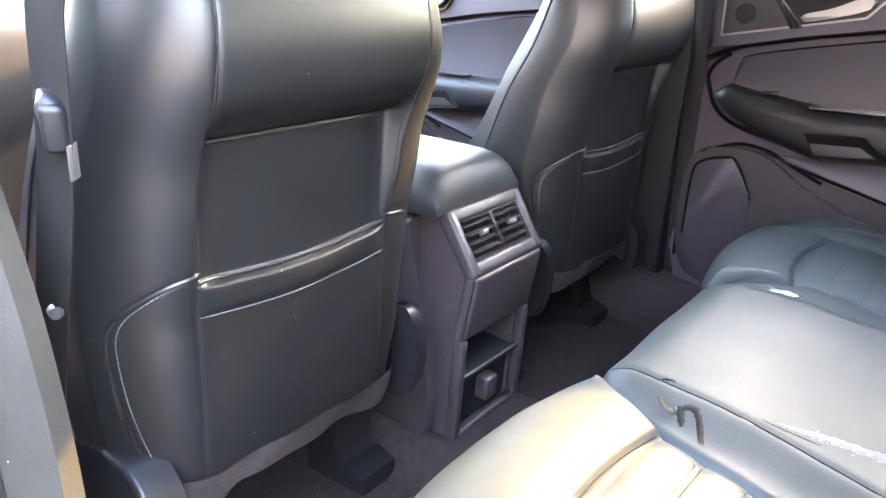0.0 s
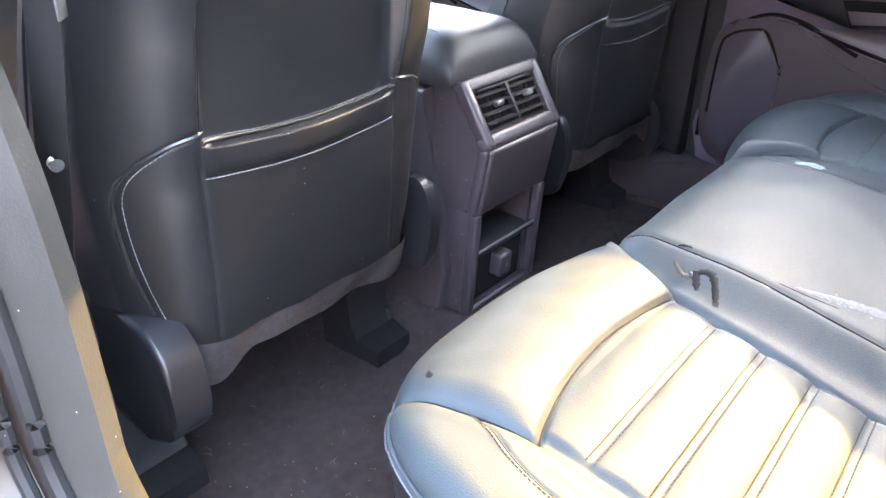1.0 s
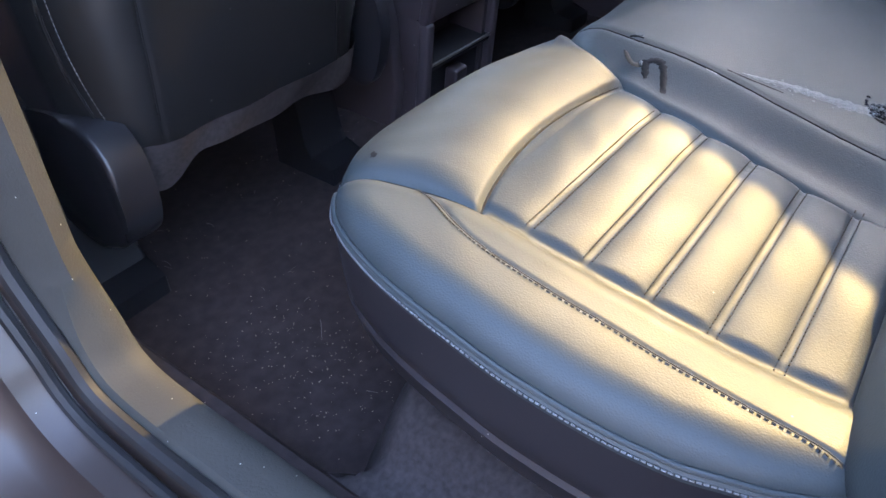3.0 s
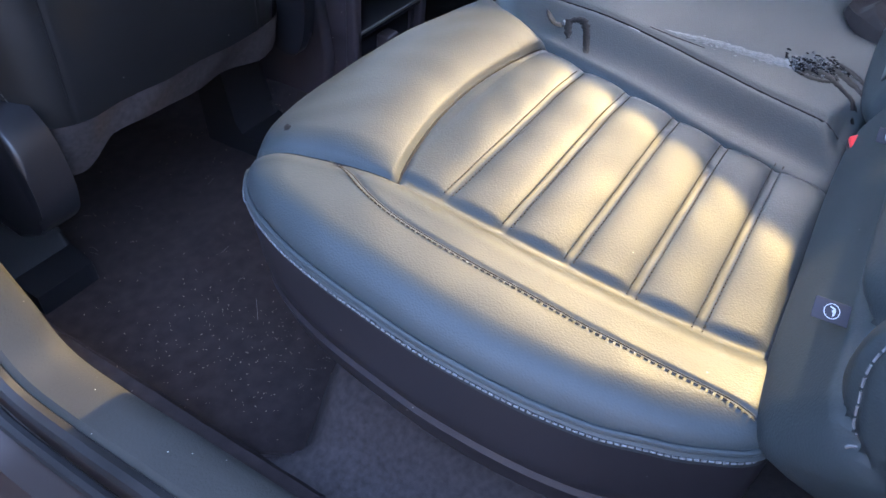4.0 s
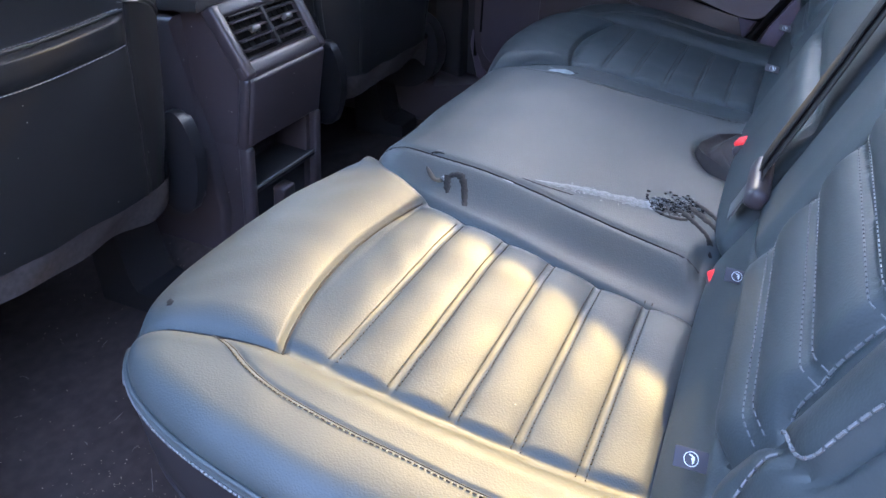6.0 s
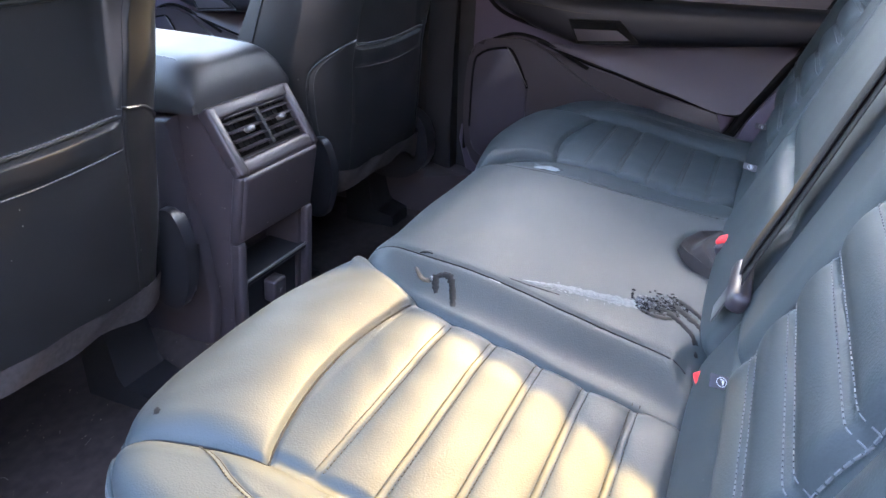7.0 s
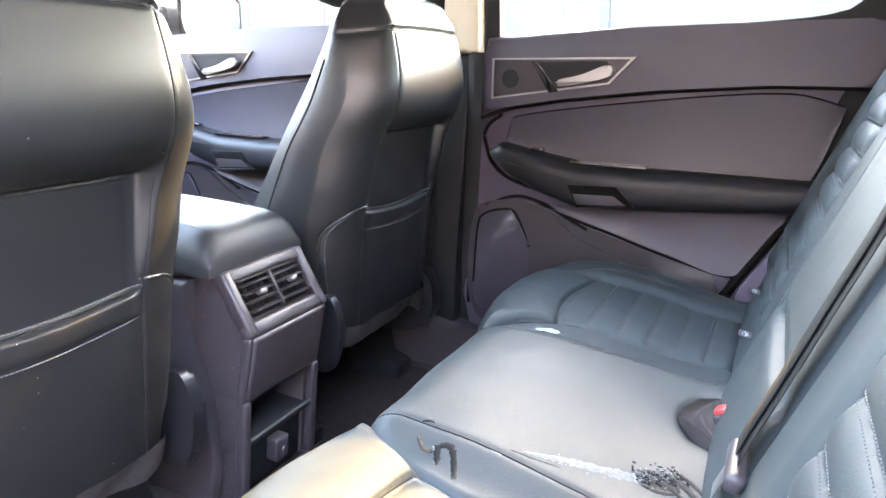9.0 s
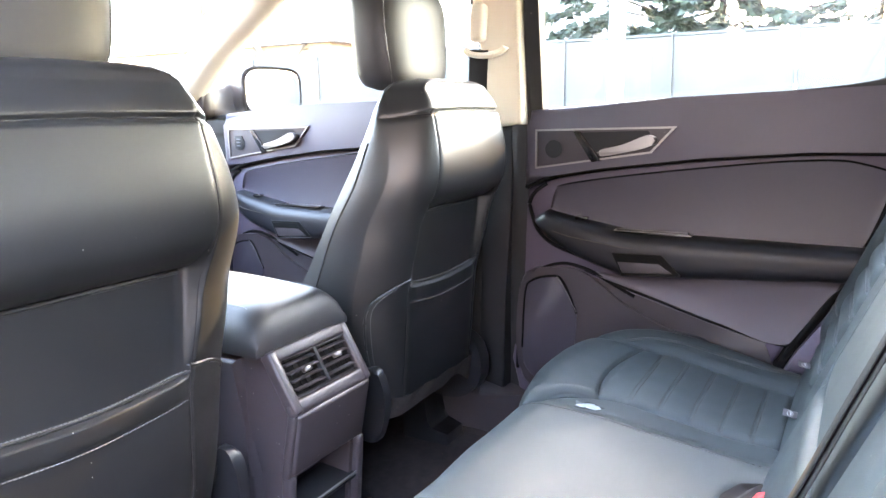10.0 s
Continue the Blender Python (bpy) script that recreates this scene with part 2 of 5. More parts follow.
def section(outline, centre, height, skirt, mapping, rings=110, split=False):
    """A padded cushion: rings round a centre. outline: rows (u, v, R, D), the plan with how wide and how deep its edge rounds;
    height(u, v): the padded surface; skirt: rows (depth, inset) below the edge."""
    O = np.array(outline, float)
    C = np.array(centre, float)
    rho = np.concatenate([np.linspace(0.0003, 0.80, int(rings * .62)), 1 - 0.20 * (1 - np.linspace(0, 1, rings - int(rings * .62) + 1)[1:]) ** 1.6])
    P = C + (O[:, None, :2] - C) * rho[None, :, None]
    x, y = P[..., 0], P[..., 1]
    h = height(x, y) - edge_drop(outline, x, y)
    rows = [np.dstack([x, y, h])]
    nrm = O[:, :2] - C
    nrm = nrm / np.linalg.norm(nrm, axis=1)[:, None]
    tangent = np.roll(O[:, :2], -1, 0) - np.roll(O[:, :2], 1, 0)
    out = np.stack([tangent[:, 1], -tangent[:, 0]], 1)
    out = out / (np.linalg.norm(out, axis=1)[:, None] + 1e-9)
    out *= np.sign((out * nrm).sum(1))[:, None]
    for depth, inset in skirt:
        rows.append(np.concatenate([O[:, :2] - out * inset, (h[:, -1] - depth)[:, None]], 1)[:, None, :])
    A = np.concatenate(rows, 1)
    M = np.stack(mapping(A[..., 0], A[..., 1], A[..., 2]), -1)
    if split:
        k = P.shape[1] + 2
        return grid(M[:, :k], wrap=True), grid(M[:, k - 1:], wrap=True)
    return grid(M, wrap=True)


def seam_thread(line, lift, mapping, height, gap=0.0052, length=0.0034, r=0.0007, side=0.0):
    """Stitches along a 2D line on a padded surface, as short cords."""
    line = np.array(line, float)
    seg = np.linalg.norm(np.diff(line, axis=0), axis=1)
    s = np.concatenate([[0], np.cumsum(seg)])
    P = []
    for a in np.arange(0, s[-1] - length, gap):
        for q in (a, a + length / 2, a + length):
            i = min(np.searchsorted(s, q, side="right") - 1, len(seg) - 1)
            d = (line[i + 1] - line[i]) / (seg[i] + 1e-9)
            P.append(line[i] + d * (q - s[i]) + np.array([d[1], -d[0]]) * side)
    P = np.array(P)
    H = height(P[:, 0], P[:, 1]) + lift
    pts = [mapping(p[0], p[1], h) for p, h in zip(P, H)]
    return join(*[tube(pts[k:k + 3], r, 5) for k in range(0, len(pts), 3)])


# ---- car shell ----
def mirror_x(geo):
    v, f = geo
    return [(2 * XC - p[0], p[1], p[2]) for p in v], [tuple(q[::-1]) for q in f]


solo("ground", grid(np.array([[(x, y, GROUND) for y in np.linspace(-120, 120, 25)] for x in np.linspace(-120, 120, 25)])),
              material("asphalt", (0.085, 0.083, 0.08), 0.9, grain=("noise", 60), bump=0.4, var=0.25, var_scale=1.5), "worn grey asphalt of a car park", "ground", kind="structure")


# rear footwell: carpet with the tunnel in the middle, rising under the bench
def floor_z(x, y):
    t = np.abs(x - XC)
    z = 0.42 + 0.055 * (1 - sm(0.10, 0.19, t)) + 0.03 * sm(1.0, 1.6, y)
    side = -0.60
    z = z + 0.10 * sm(side, side - .05, x)
    z = z + 0.10 * sm(2 * XC - side, 2 * XC - side + .05, x)
    return z + 0.0015 * np.sin(x * 71 + np.sin(y * 43) * 2) * np.cos(y * 57)


gx, gy = np.meshgrid(np.linspace(-0.665, 0.754, 150), np.linspace(0.30, 2.0, 180), indexing="ij")
solo("floor", grid(np.dstack([gx, gy, floor_z(gx, gy)])), CARPET, "dark brown-black cabin carpet with lint and sand", "carpet", kind="structure")


def riser_z(x, y):
    """Felt-covered step under the bench."""
    f = 0.428 - 0.03 * sm(-.50, -.62, x) - .03 * sm(.59, .71, x)
    z = floor_z(x, y) - .012 + 0.16 * sm(f, f - .075, y) * (1 - .45 * sm(-.55, -.66, x)) * (1 - .45 * sm(.64, .75, x)) * sm(-.668, -.615, x) + .0012 * np.sin(x * 50 + y * 61)
    w = sm(-.575, -.64, x)
    return z * (1 - w) + np.minimum(z, .505) * w


gx, gy = np.meshgrid(np.linspace(-0.665, 0.754, 150), np.linspace(-0.12, 0.435, 90), indexing="ij")
solo("seat_riser", grid(np.dstack([gx, gy, riser_z(gx, gy)])), FELT, "grey felt covering the step under the rear bench", "carpet", kind="structure")


# ---- rear bench ----
RIB_Y = (0.270, 0.219, 0.168, 0.119, 0.071)
FORK, NOTCH = (-0.500, 0.310), (-0.222, 0.318)


def arc_y(x):
    t = np.clip((x - FORK[0]) / (NOTCH[0] - FORK[0]), 0, 1)
    return 0.310 + 0.095 * t * (1 - t) + 0.008 * t


def bolster_x(y):
    """The seam along the door-side bolster, bending outwards at the front corner."""
    back = np.interp(y, [.027, .09, .15, .21, .26, .309], [-.492, -.497, -.5015, -.5055, -.5065, -.503])
    return back - 0.030 * np.clip((y - 0.309) / 0.14, 0, 1) ** 1.8


def bench_base(y):
    return 0.716 + 0.040 * sm(0.02, 0.33, y)


BOLSTER_SEAM = smooth_line([(-0.511, 0.362), (-0.523, 0.336), (-0.538, 0.308), (-0.547, 0.278), (-0.5515, 0.237), (-0.551, 0.195), (-0.550, 0.154), (-0.549, 0.114), (-0.548, 0.077), (-0.549, 0.040), (-0.553, 0.018)], 6)
FRONT_SEAM = [(float(bolster_x(np.array(y))), y) for y in np.linspace(0.309, 0.424, 14)]
ARC = [(x, float(arc_y(np.array(x)))) for x in np.linspace(FORK[0], NOTCH[0], 24)]


def outer_cushion_h(x, y):
    z = bench_base(y)
    bx, ax = bolster_x(y), arc_y(x)
    # ribbed insert
    inside = sm(bx - .001, bx + .012, x) * sm(ax + .001, ax - .006, y)
    edges = np.array((0.325, *RIB_Y, 0.024))
    rib = np.zeros_like(x)
    for a, b in zip(edges[1:], edges[:-1]):
        t = np.clip((y - a - .0015) / (b - a - .003), 0, 1)
        rib = np.maximum(rib, np.where((y >= a) & (y <= b), 1 - np.abs(2 * t - 1) ** 2.6, 0))
    band = np.zeros_like(x)
    for r in RIB_Y:
        band = np.maximum(band, np.clip(1 - (np.abs(y - r) / .0045) ** 4, 0, 1))
    ins = -0.002 + 0.0031 * rib * sm(bx, bx + .020, x) - .0006 * band * sm(bx + .004, bx + .03, x) - 0.0040 * (1 - sm(bx, bx + .018, x)) - 0.005 * sm(-.31, -.235, x)
    # bolster along the door: rises from its seam, flat on top
    u = bx - x
    bol = 0.0105 * (1 - (1 - np.clip(u / .024, 0, 1)) ** 2) + 0.0085 * sm(.010, .085, u)
    # front roll, falling to the seam at its door end
    w = np.clip((y - ax) / 0.13, 0, 1)
    roll = 0.015 * (1 - (1 - np.clip((y - ax) / .070, 0, 1)) ** 2.2) - 0.007 * w ** 2
    roll = roll * (1 - .85 * (1 - np.clip(-u / .030, 0, 1)) ** 2)
    z = z + np.where(u > 0, bol, np.where(y > ax, roll, ins * inside))
    for line, depth, width in ((BOLSTER_SEAM, .0016, .0020), (FRONT_SEAM, .0025, .004), (ARC, .004, .003)):
        z = z - depth * np.exp(-(near_line(x, y, line) / width) ** 2)
    wr = 0.0004 * np.sin(x * 60 + 3 * np.sin(y * 31)) * np.cos(y * 38 + np.sin(x * 27) * 2)
    return z + wr


flat = lambda u, v, h: (u, v, h)
outer_outline = smooth_line([(-0.150, 0.432, .05, .030), (-0.26, 0.458, .045, .020), (-0.38, 0.470, .06, .026), (-0.47, 0.462, .055, .026), (-0.520, 0.440, .045, .024), (-0.554, 0.416, .038, .022), (-0.577, 0.388, .028, .024), (-0.595, 0.350, .028, .024),
                             (-0.608, 0.304, .028, .024), (-0.614, 0.255, .028, .024), (-0.616, 0.215, .028, .024), (-0.613, 0.165, .028, .024), (-0.603, 0.107, .028, .024), (-0.593, 0.071, .032, .021), (-0.581, 0.040, .030, .020), (-0.560, 0.008, .026, .018), (-0.522, 0.006, .02, .012),
                             (-0.45, 0.018, .02, .010), (-0.35, 0.020, .02, .010), (-0.266, 0.022, .018, .012), (-0.252, 0.10, .016, .012), (-0.240, 0.20, .016, .012), (-0.226, 0.30, .016, .012), (-0.195, 0.375, .018, .014)], 24, True)
SKIRT = ((.004, -.0035), (.012, -.002), (.03, -.001), (.06, .001), (.075, .003), (.079, .006), (.084, .003), (.11, .010), (.14, .028), (.17, .06))
bench = thing("rear_bench_cushion", "black leather rear bench cushion with ribbed inserts, torn and stained", "car seat")
o_geo, o_skirt = section(outer_outline, (-0.40, 0.22), outer_cushion_h, SKIRT, flat, 165, True)


def outer_top(x, y):
    return outer_cushion_h(x, y) - edge_drop(outer_outline, x, y)


def threads():
    """Double rows of stitches: one geometry a seam."""
    ribs = [join(*[seam_thread([(x, y) for x in np.linspace(-0.490, -0.246, 30)], .0006, flat, outer_top, .0050, .0024, .0006, k) for k in (-.0036, .0036)]) for y in RIB_Y]
    return ribs + [join(seam_thread(BOLSTER_SEAM, .0006, flat, outer_top, .0046, .0028, .0007, .0040), seam_thread(BOLSTER_SEAM, .0003, flat, outer_top, .0030, .0030, .0006, 0.0))]


thread_rows = threads()
top_edge = [(p[0], p[1], float(outer_cushion_h(np.array([p[0]]), np.array([p[1]]))[0]) - p[3]) for p in outer_outline[30:372]]
top_edge = top_edge[62:]
piping = tube([(x - .0015, y + .0005, z + .001) for x, y, z in top_edge], [.0022 * min(1, (k + 1) / 14) for k in range(len(top_edge))], 8)


def resample(pts, gap, length):
    p = np.array(pts, float)
    seg = np.linalg.norm(np.diff(p, axis=0), axis=1)
    s = np.concatenate([[0], np.cumsum(seg)])
    for a in np.arange(0, s[-1] - length, gap):
        yield [tuple(np.array([np.interp(q, s, p[:, k]) for k in range(3)])) for q in (a, a + length)]


edge_thread = join(*[tube(ab, .0008, 5) for ab in resample([(x - .0044, y + (.002 if y > .4 else 0), z - .005) for x, y, z in top_edge], .0042, .0030)])
for flip in (False, True):
    f = mirror_x if flip else (lambda g: g)
    pad = part("outer_cushion", f(o_geo), LEATHER, bench)
    part("skirt", f(o_skirt), SKIRT_VINYL, pad, "dark vinyl side panel")
    part("piping", f(piping), LEATHER, pad)
    part("edge_stitching", f(edge_thread), STITCH, pad, "light grey thread")
    for ln in (ARC, FRONT_SEAM):
        L = np.array(ln)
        part("seam", f(tube(list(zip(L[:, 0], L[:, 1], outer_top(L[:, 0], L[:, 1]) + .0002)), .0012, 5)), PLASTIC_DEEP, pad)
    for g in thread_rows:
        part("stitching", f(g), STITCH_DARK, pad, "dark thread in double rows")


def mid_left(y):
    return np.interp(y, *zip(*MID_LEFT))


def mid_right(y):
    return np.interp(y, *zip(*MID_RIGHT))


MID_LEFT = [tuple(p) for p in smooth_line([(.03, -.184), (.06, -.172), (.10, -.165), (.16, -.161), (.22, -.157), (.29, -.153), (.37, -.142), (.45, -.128)], 4)]
MID_RIGHT = [tuple(p) for p in smooth_line([(.03, .236), (.13, .228), (.22, .206), (.31, .200), (.42, .206)], 4)]


def centre_h(x, y):
    xx = XC - np.abs(x - XC)
    z = bench_base(y) + 0.006 + 0.008 * (1 - ((x - XC) / .3) ** 2) + 0.004 * sm(.1, .3, y)
    m = np.where(x < XC, mid_left(y), 2 * XC - mid_right(y))
    z = z - 0.0015 * np.exp(-((xx - m) / .003) ** 2) - .017 * sm(m + .012, m - .062, xx)
    # hollow round the buckles at the back
    z = z - 0.030 * np.exp(-(((x - 0.10) / .060) ** 2 + ((y - 0.040) / .034) ** 2) ** 2)
    z = z - 0.012 * np.exp(-(((x + 0.17) / .04) ** 2 + ((y - 0.02) / .022) ** 2) ** 2)
    return z + 0.0006 * np.sin(x * 40 + 2 * np.sin(y * 21)) * np.cos(y * 30)


half = [(-0.157, 0.425, .05, .035), (-0.200, 0.372, .016, .012), (-0.228, 0.30, .014, .012), (-0.242, 0.20, .014, .012), (-0.255, 0.10, .014, .012), (-0.262, 0.024, .02, .012), (-0.15, 0.012, .02, .014)]
centre_outline = smooth_line([(XC, .435, .07, .045), (-0.06, .433, .07, .045)] + half + [(XC, .010, .02, .014)] + [(2 * XC - a, b, c, d) for a, b, c, d in half[::-1]] + [(2 * XC + .06, .433, .07, .045)], 12, True)
def centre_top(x, y):
    return centre_h(x, y) - edge_drop(centre_outline, x, y)


c_geo, c_skirt = section(centre_outline, (XC, 0.22), centre_h, SKIRT, flat, 110, True)
centre_pad = part("centre_cushion", c_geo, LEATHER, bench)
part("skirt", c_skirt, SKIRT_VINYL, centre_pad, "dark vinyl front panel")

for side_line in (mid_left, mid_right):
    ys = np.linspace(.035, .418, 60)
    xs = side_line(ys)
    part("seam", tube(list(zip(xs, ys, centre_top(xs, ys) + .0002)), .0011, 5), PLASTIC_DEEP, centre_pad)

# seat back: u across, v up the back, h out of it towards the front
LEAN = math.atan(0.40)
back_map = lambda u, v, h: (u, -0.006 - v * math.sin(LEAN) + h * math.cos(LEAN), 0.786 + v * math.cos(LEAN) + h * math.sin(LEAN))
seat_back = thing("rear_seat_back", "black leather rear seat back with horizontal stitched ribs", "car seat")
RIB_V = (0.045, 0.095, 0.145, 0.195, 0.245, 0.295, 0.345, 0.395)


def out_x(v):
    return np.interp(v, [0.0, 0.03, 0.1, 0.25, 0.45], [-0.520, -0.532, -0.538, -0.532, -0.52])


PAD_SEAM = smooth_line([(-.512, .46), (-.516, .30), (-.517, .125), (-.518, .085), (-.522, .068), (-.534, .064), (-.555, .076), (-.577, .093), (-.594, .099), (-.601, .110), (-.602, .135), (-.606, .22), (-.604, .40)], 6)
NECK_SEAM = smooth_line([(-.576, .088), (-.578, .077), (-.5827, .061), (-.5863, .047), (-.5902, .036), (-.5929, .027), (-.594, .0)], 6)


def outer_back_h(x, v):
    ox, ix = out_x(v), np.interp(v, [0, .2, .45], [-.285, -.285, -.272])
    edges = np.array((-.01, *RIB_V, .45))
    rib = np.zeros_like(x)
    for a, b in zip(edges[:-1], edges[1:]):
        t = np.clip((v - a) / (b - a), 0, 1)
        rib = np.maximum(rib, np.where((v >= a) & (v <= b), 1 - np.abs(2 * t - 1) ** 2.4, 0))
    ins = 0.004 + 0.0075 * rib * sm(ox, ox + .04, x) * sm(ix, ix - .03, x) - .010 * (1 - sm(ox, ox + .03, x)) - .006 * sm(ix - .03, ix, x)
    bol = 0.024 * (1 - (1 - np.clip((ox - x) / .05, 0, 1)) ** 2.2) * sm(-.02, .05, v)
    inner = 0.008 * (1 - (1 - np.clip((x - ix) / .03, 0, 1)) ** 2.2)
    z = np.where(x < ox, bol - .006, np.where(x > ix, inner, ins))
    low = 0.003 * sm(0.006, -0.06, v)            # roll that runs under the tags
    z = np.where(v < .012, low + .002, z + low)
    z = z - .006 * np.exp(-((v - .010) / .004) ** 2)
    z = z - .007 * np.exp(-(near_line(x, v, PAD_SEAM) / .0045) ** 2) - .003 * np.exp(-(near_line(x, v, NECK_SEAM) / .004) ** 2)
    return z


b_out = smooth_line([(-0.19, -0.085, .02, .02), (-0.40, -0.088, .02, .02), (-0.545, -0.080, .03, .02), (-0.592, -0.03, .035, .03), (-0.618, .05, .045, .05), (-0.625, .20, .05, .055), (-0.618, .36, .05, .055), (-0.59, .47, .05, .05),
                     (-0.50, .515, .05, .05), (-0.36, .52, .05, .05), (-0.22, .50, .04, .04), (-0.172, .44, .02, .02), (-0.170, .2, .015, .02), (-0.172, 0.0, .015, .02)], 14, True)
ob_geo = section(b_out, (-0.40, 0.20), outer_back_h, ((.01, -.001), (.05, .0), (.09, .01), (.12, .03)), back_map, 130)


def outer_back_top(x, v):
    return outer_back_h(x, v) - edge_drop(b_out, x, v)


bt_rows = [join(*[seam_thread([(x, v) for x in np.linspace(-0.522, -0.29, 26)], .0003, back_map, outer_back_top, .0052, .0034, .0006, k) for k in (-.005, .005)]) for v in RIB_V]
out_thread = join(seam_thread(PAD_SEAM, .0012, back_map, outer_back_top, .0064, .0046, .0009, .0055), seam_thread(NECK_SEAM, .0010, back_map, outer_back_top, .0064, .0046, .0008, .002))
for flip in (False, True):
    f = mirror_x if flip else (lambda g: g)
    pad = part("outer_backrest", f(ob_geo), LEATHER, seat_back)
    for g in bt_rows:
        part("stitching", f(g), STITCH, pad, "light grey thread in double rows")
    part("edge_stitching", f(out_thread), STITCH, pad, "coarse light grey thread")


def centre_back_h(x, v):
    t = np.clip(1 - ((x - XC) / .21) ** 2, 0, 1)
    z = .006 + .014 * np.sqrt(t) * sm(.106, .062, v) + .010 * np.sqrt(t) * sm(.080, .12, v)
    z = z - .007 * np.exp(-((v - .088) / .006) ** 2)
    return z


c_out = smooth_line([(XC, -.075, .02, .02), (-.15, -.07, .02, .02), (-.166, 0, .02, .02), (-.166, .2, .02, .02), (-.166, .42, .03, .03), (-.12, .50, .05, .05), (XC, .51, .05, .05),
                     (.214, .50, .05, .05), (.26, .42, .03, .03), (.26, .2, .02, .02), (.26, 0, .02, .02), (.244, -.07, .02, .02)], 12, True)
part("centre_backrest", section(c_out, (XC, .2), centre_back_h, ((.01, 0), (.06, .0), (.1, .02)), back_map, 90), LEATHER, seat_back)


# ---- front seats ----
SEAT_Z = [0.66, 0.75, 0.87, 0.95, 1.05, 1.15, 1.22, 1.26, 1.29]
SEAT_W = [0.205, 0.216, 0.226, 0.226, 0.220, 0.205, 0.190, 0.176, 0.150]
SEAT_R = [0.729, 0.719, 0.711, 0.704, 0.692, 0.672, 0.663, 0.664, 0.680]
SEAT_F = [1.010, 0.985, 0.930, 0.885, 0.835, 0.785, 0.758, 0.748, 0.738]
_t = smooth_line(list(zip(SEAT_Z, SEAT_W, SEAT_R, SEAT_F)), 12)
SEAT_Z, SEAT_W, SEAT_R, SEAT_F = _t.T
HWP = 0.140


def seat_y(x, z):
    """Rear face of a front seat's back, x from its middle."""
    a = np.abs(x)
    hw = np.interp(z, SEAT_Z, SEAT_W)
    y = np.interp(z, SEAT_Z, SEAT_R)
    y = y + 0.075 * np.clip((a - .125) / (hw - .125), 0, 1) ** 2.4
    mid = sm(HWP + .004, HWP - .024, a)
    up = 1 - (np.clip(1.120 - z, 0, .063) / .063) ** 2.6
    bulge = np.where(z < 1.120, up * (z > 1.057), .22 + .78 * sm(1.29, 1.12, z))
    inside = sm(HWP + .006, HWP - .010, a)
    shoulder = np.where(z > 1.120, bulge, .45 * sm(.86, 1.03, z) + .55 * sm(1.01, 1.12, z))
    y = y - 0.046 * (bulge * inside + shoulder * (1 - inside))
    y = y + 0.006 * mid * sm(1.066, 1.056, z)
    lip = 0.910 - .011 * np.cos(np.clip(a / HWP, 0, 1) * 1.5)
    roll = np.sqrt(np.clip(1 - ((z - (lip - .017)) / .017) ** 2, 0, 1))
    y = y - 0.0028 * mid * roll
    y = y - 0.007 * mid * sm(lip + .001, lip - .006, z)
    for line, d, w in SEAT_SEAMS:
        y = y + d * np.exp(-(near_line(a, z, line) / w) ** 2)
    y = y + 0.0010 * sm(1.08, 1.0, z) * np.sin(x * 34 + 2 * np.sin(z * 26)) * np.cos(z * 29 + x * 11)
    return y


FLAP = smooth_line([(0.140, 0.922), (0.170, 0.914), (0.198, 0.892), (0.210, 0.868), (0.211, 0.83), (0.206, 0.78), (0.198, 0.735), (0.19, .70)], 8)
SEAT_SEAMS = [([(0.140, 0.66), (0.141, 0.92), (0.141, 1.06), (0.143, 1.12), (0.135, 1.25)], .0016, .003), (FLAP, .002, .003), ([(0, 1.248), (0.14, 1.246), (0.185, 1.235)], .007, .004)]


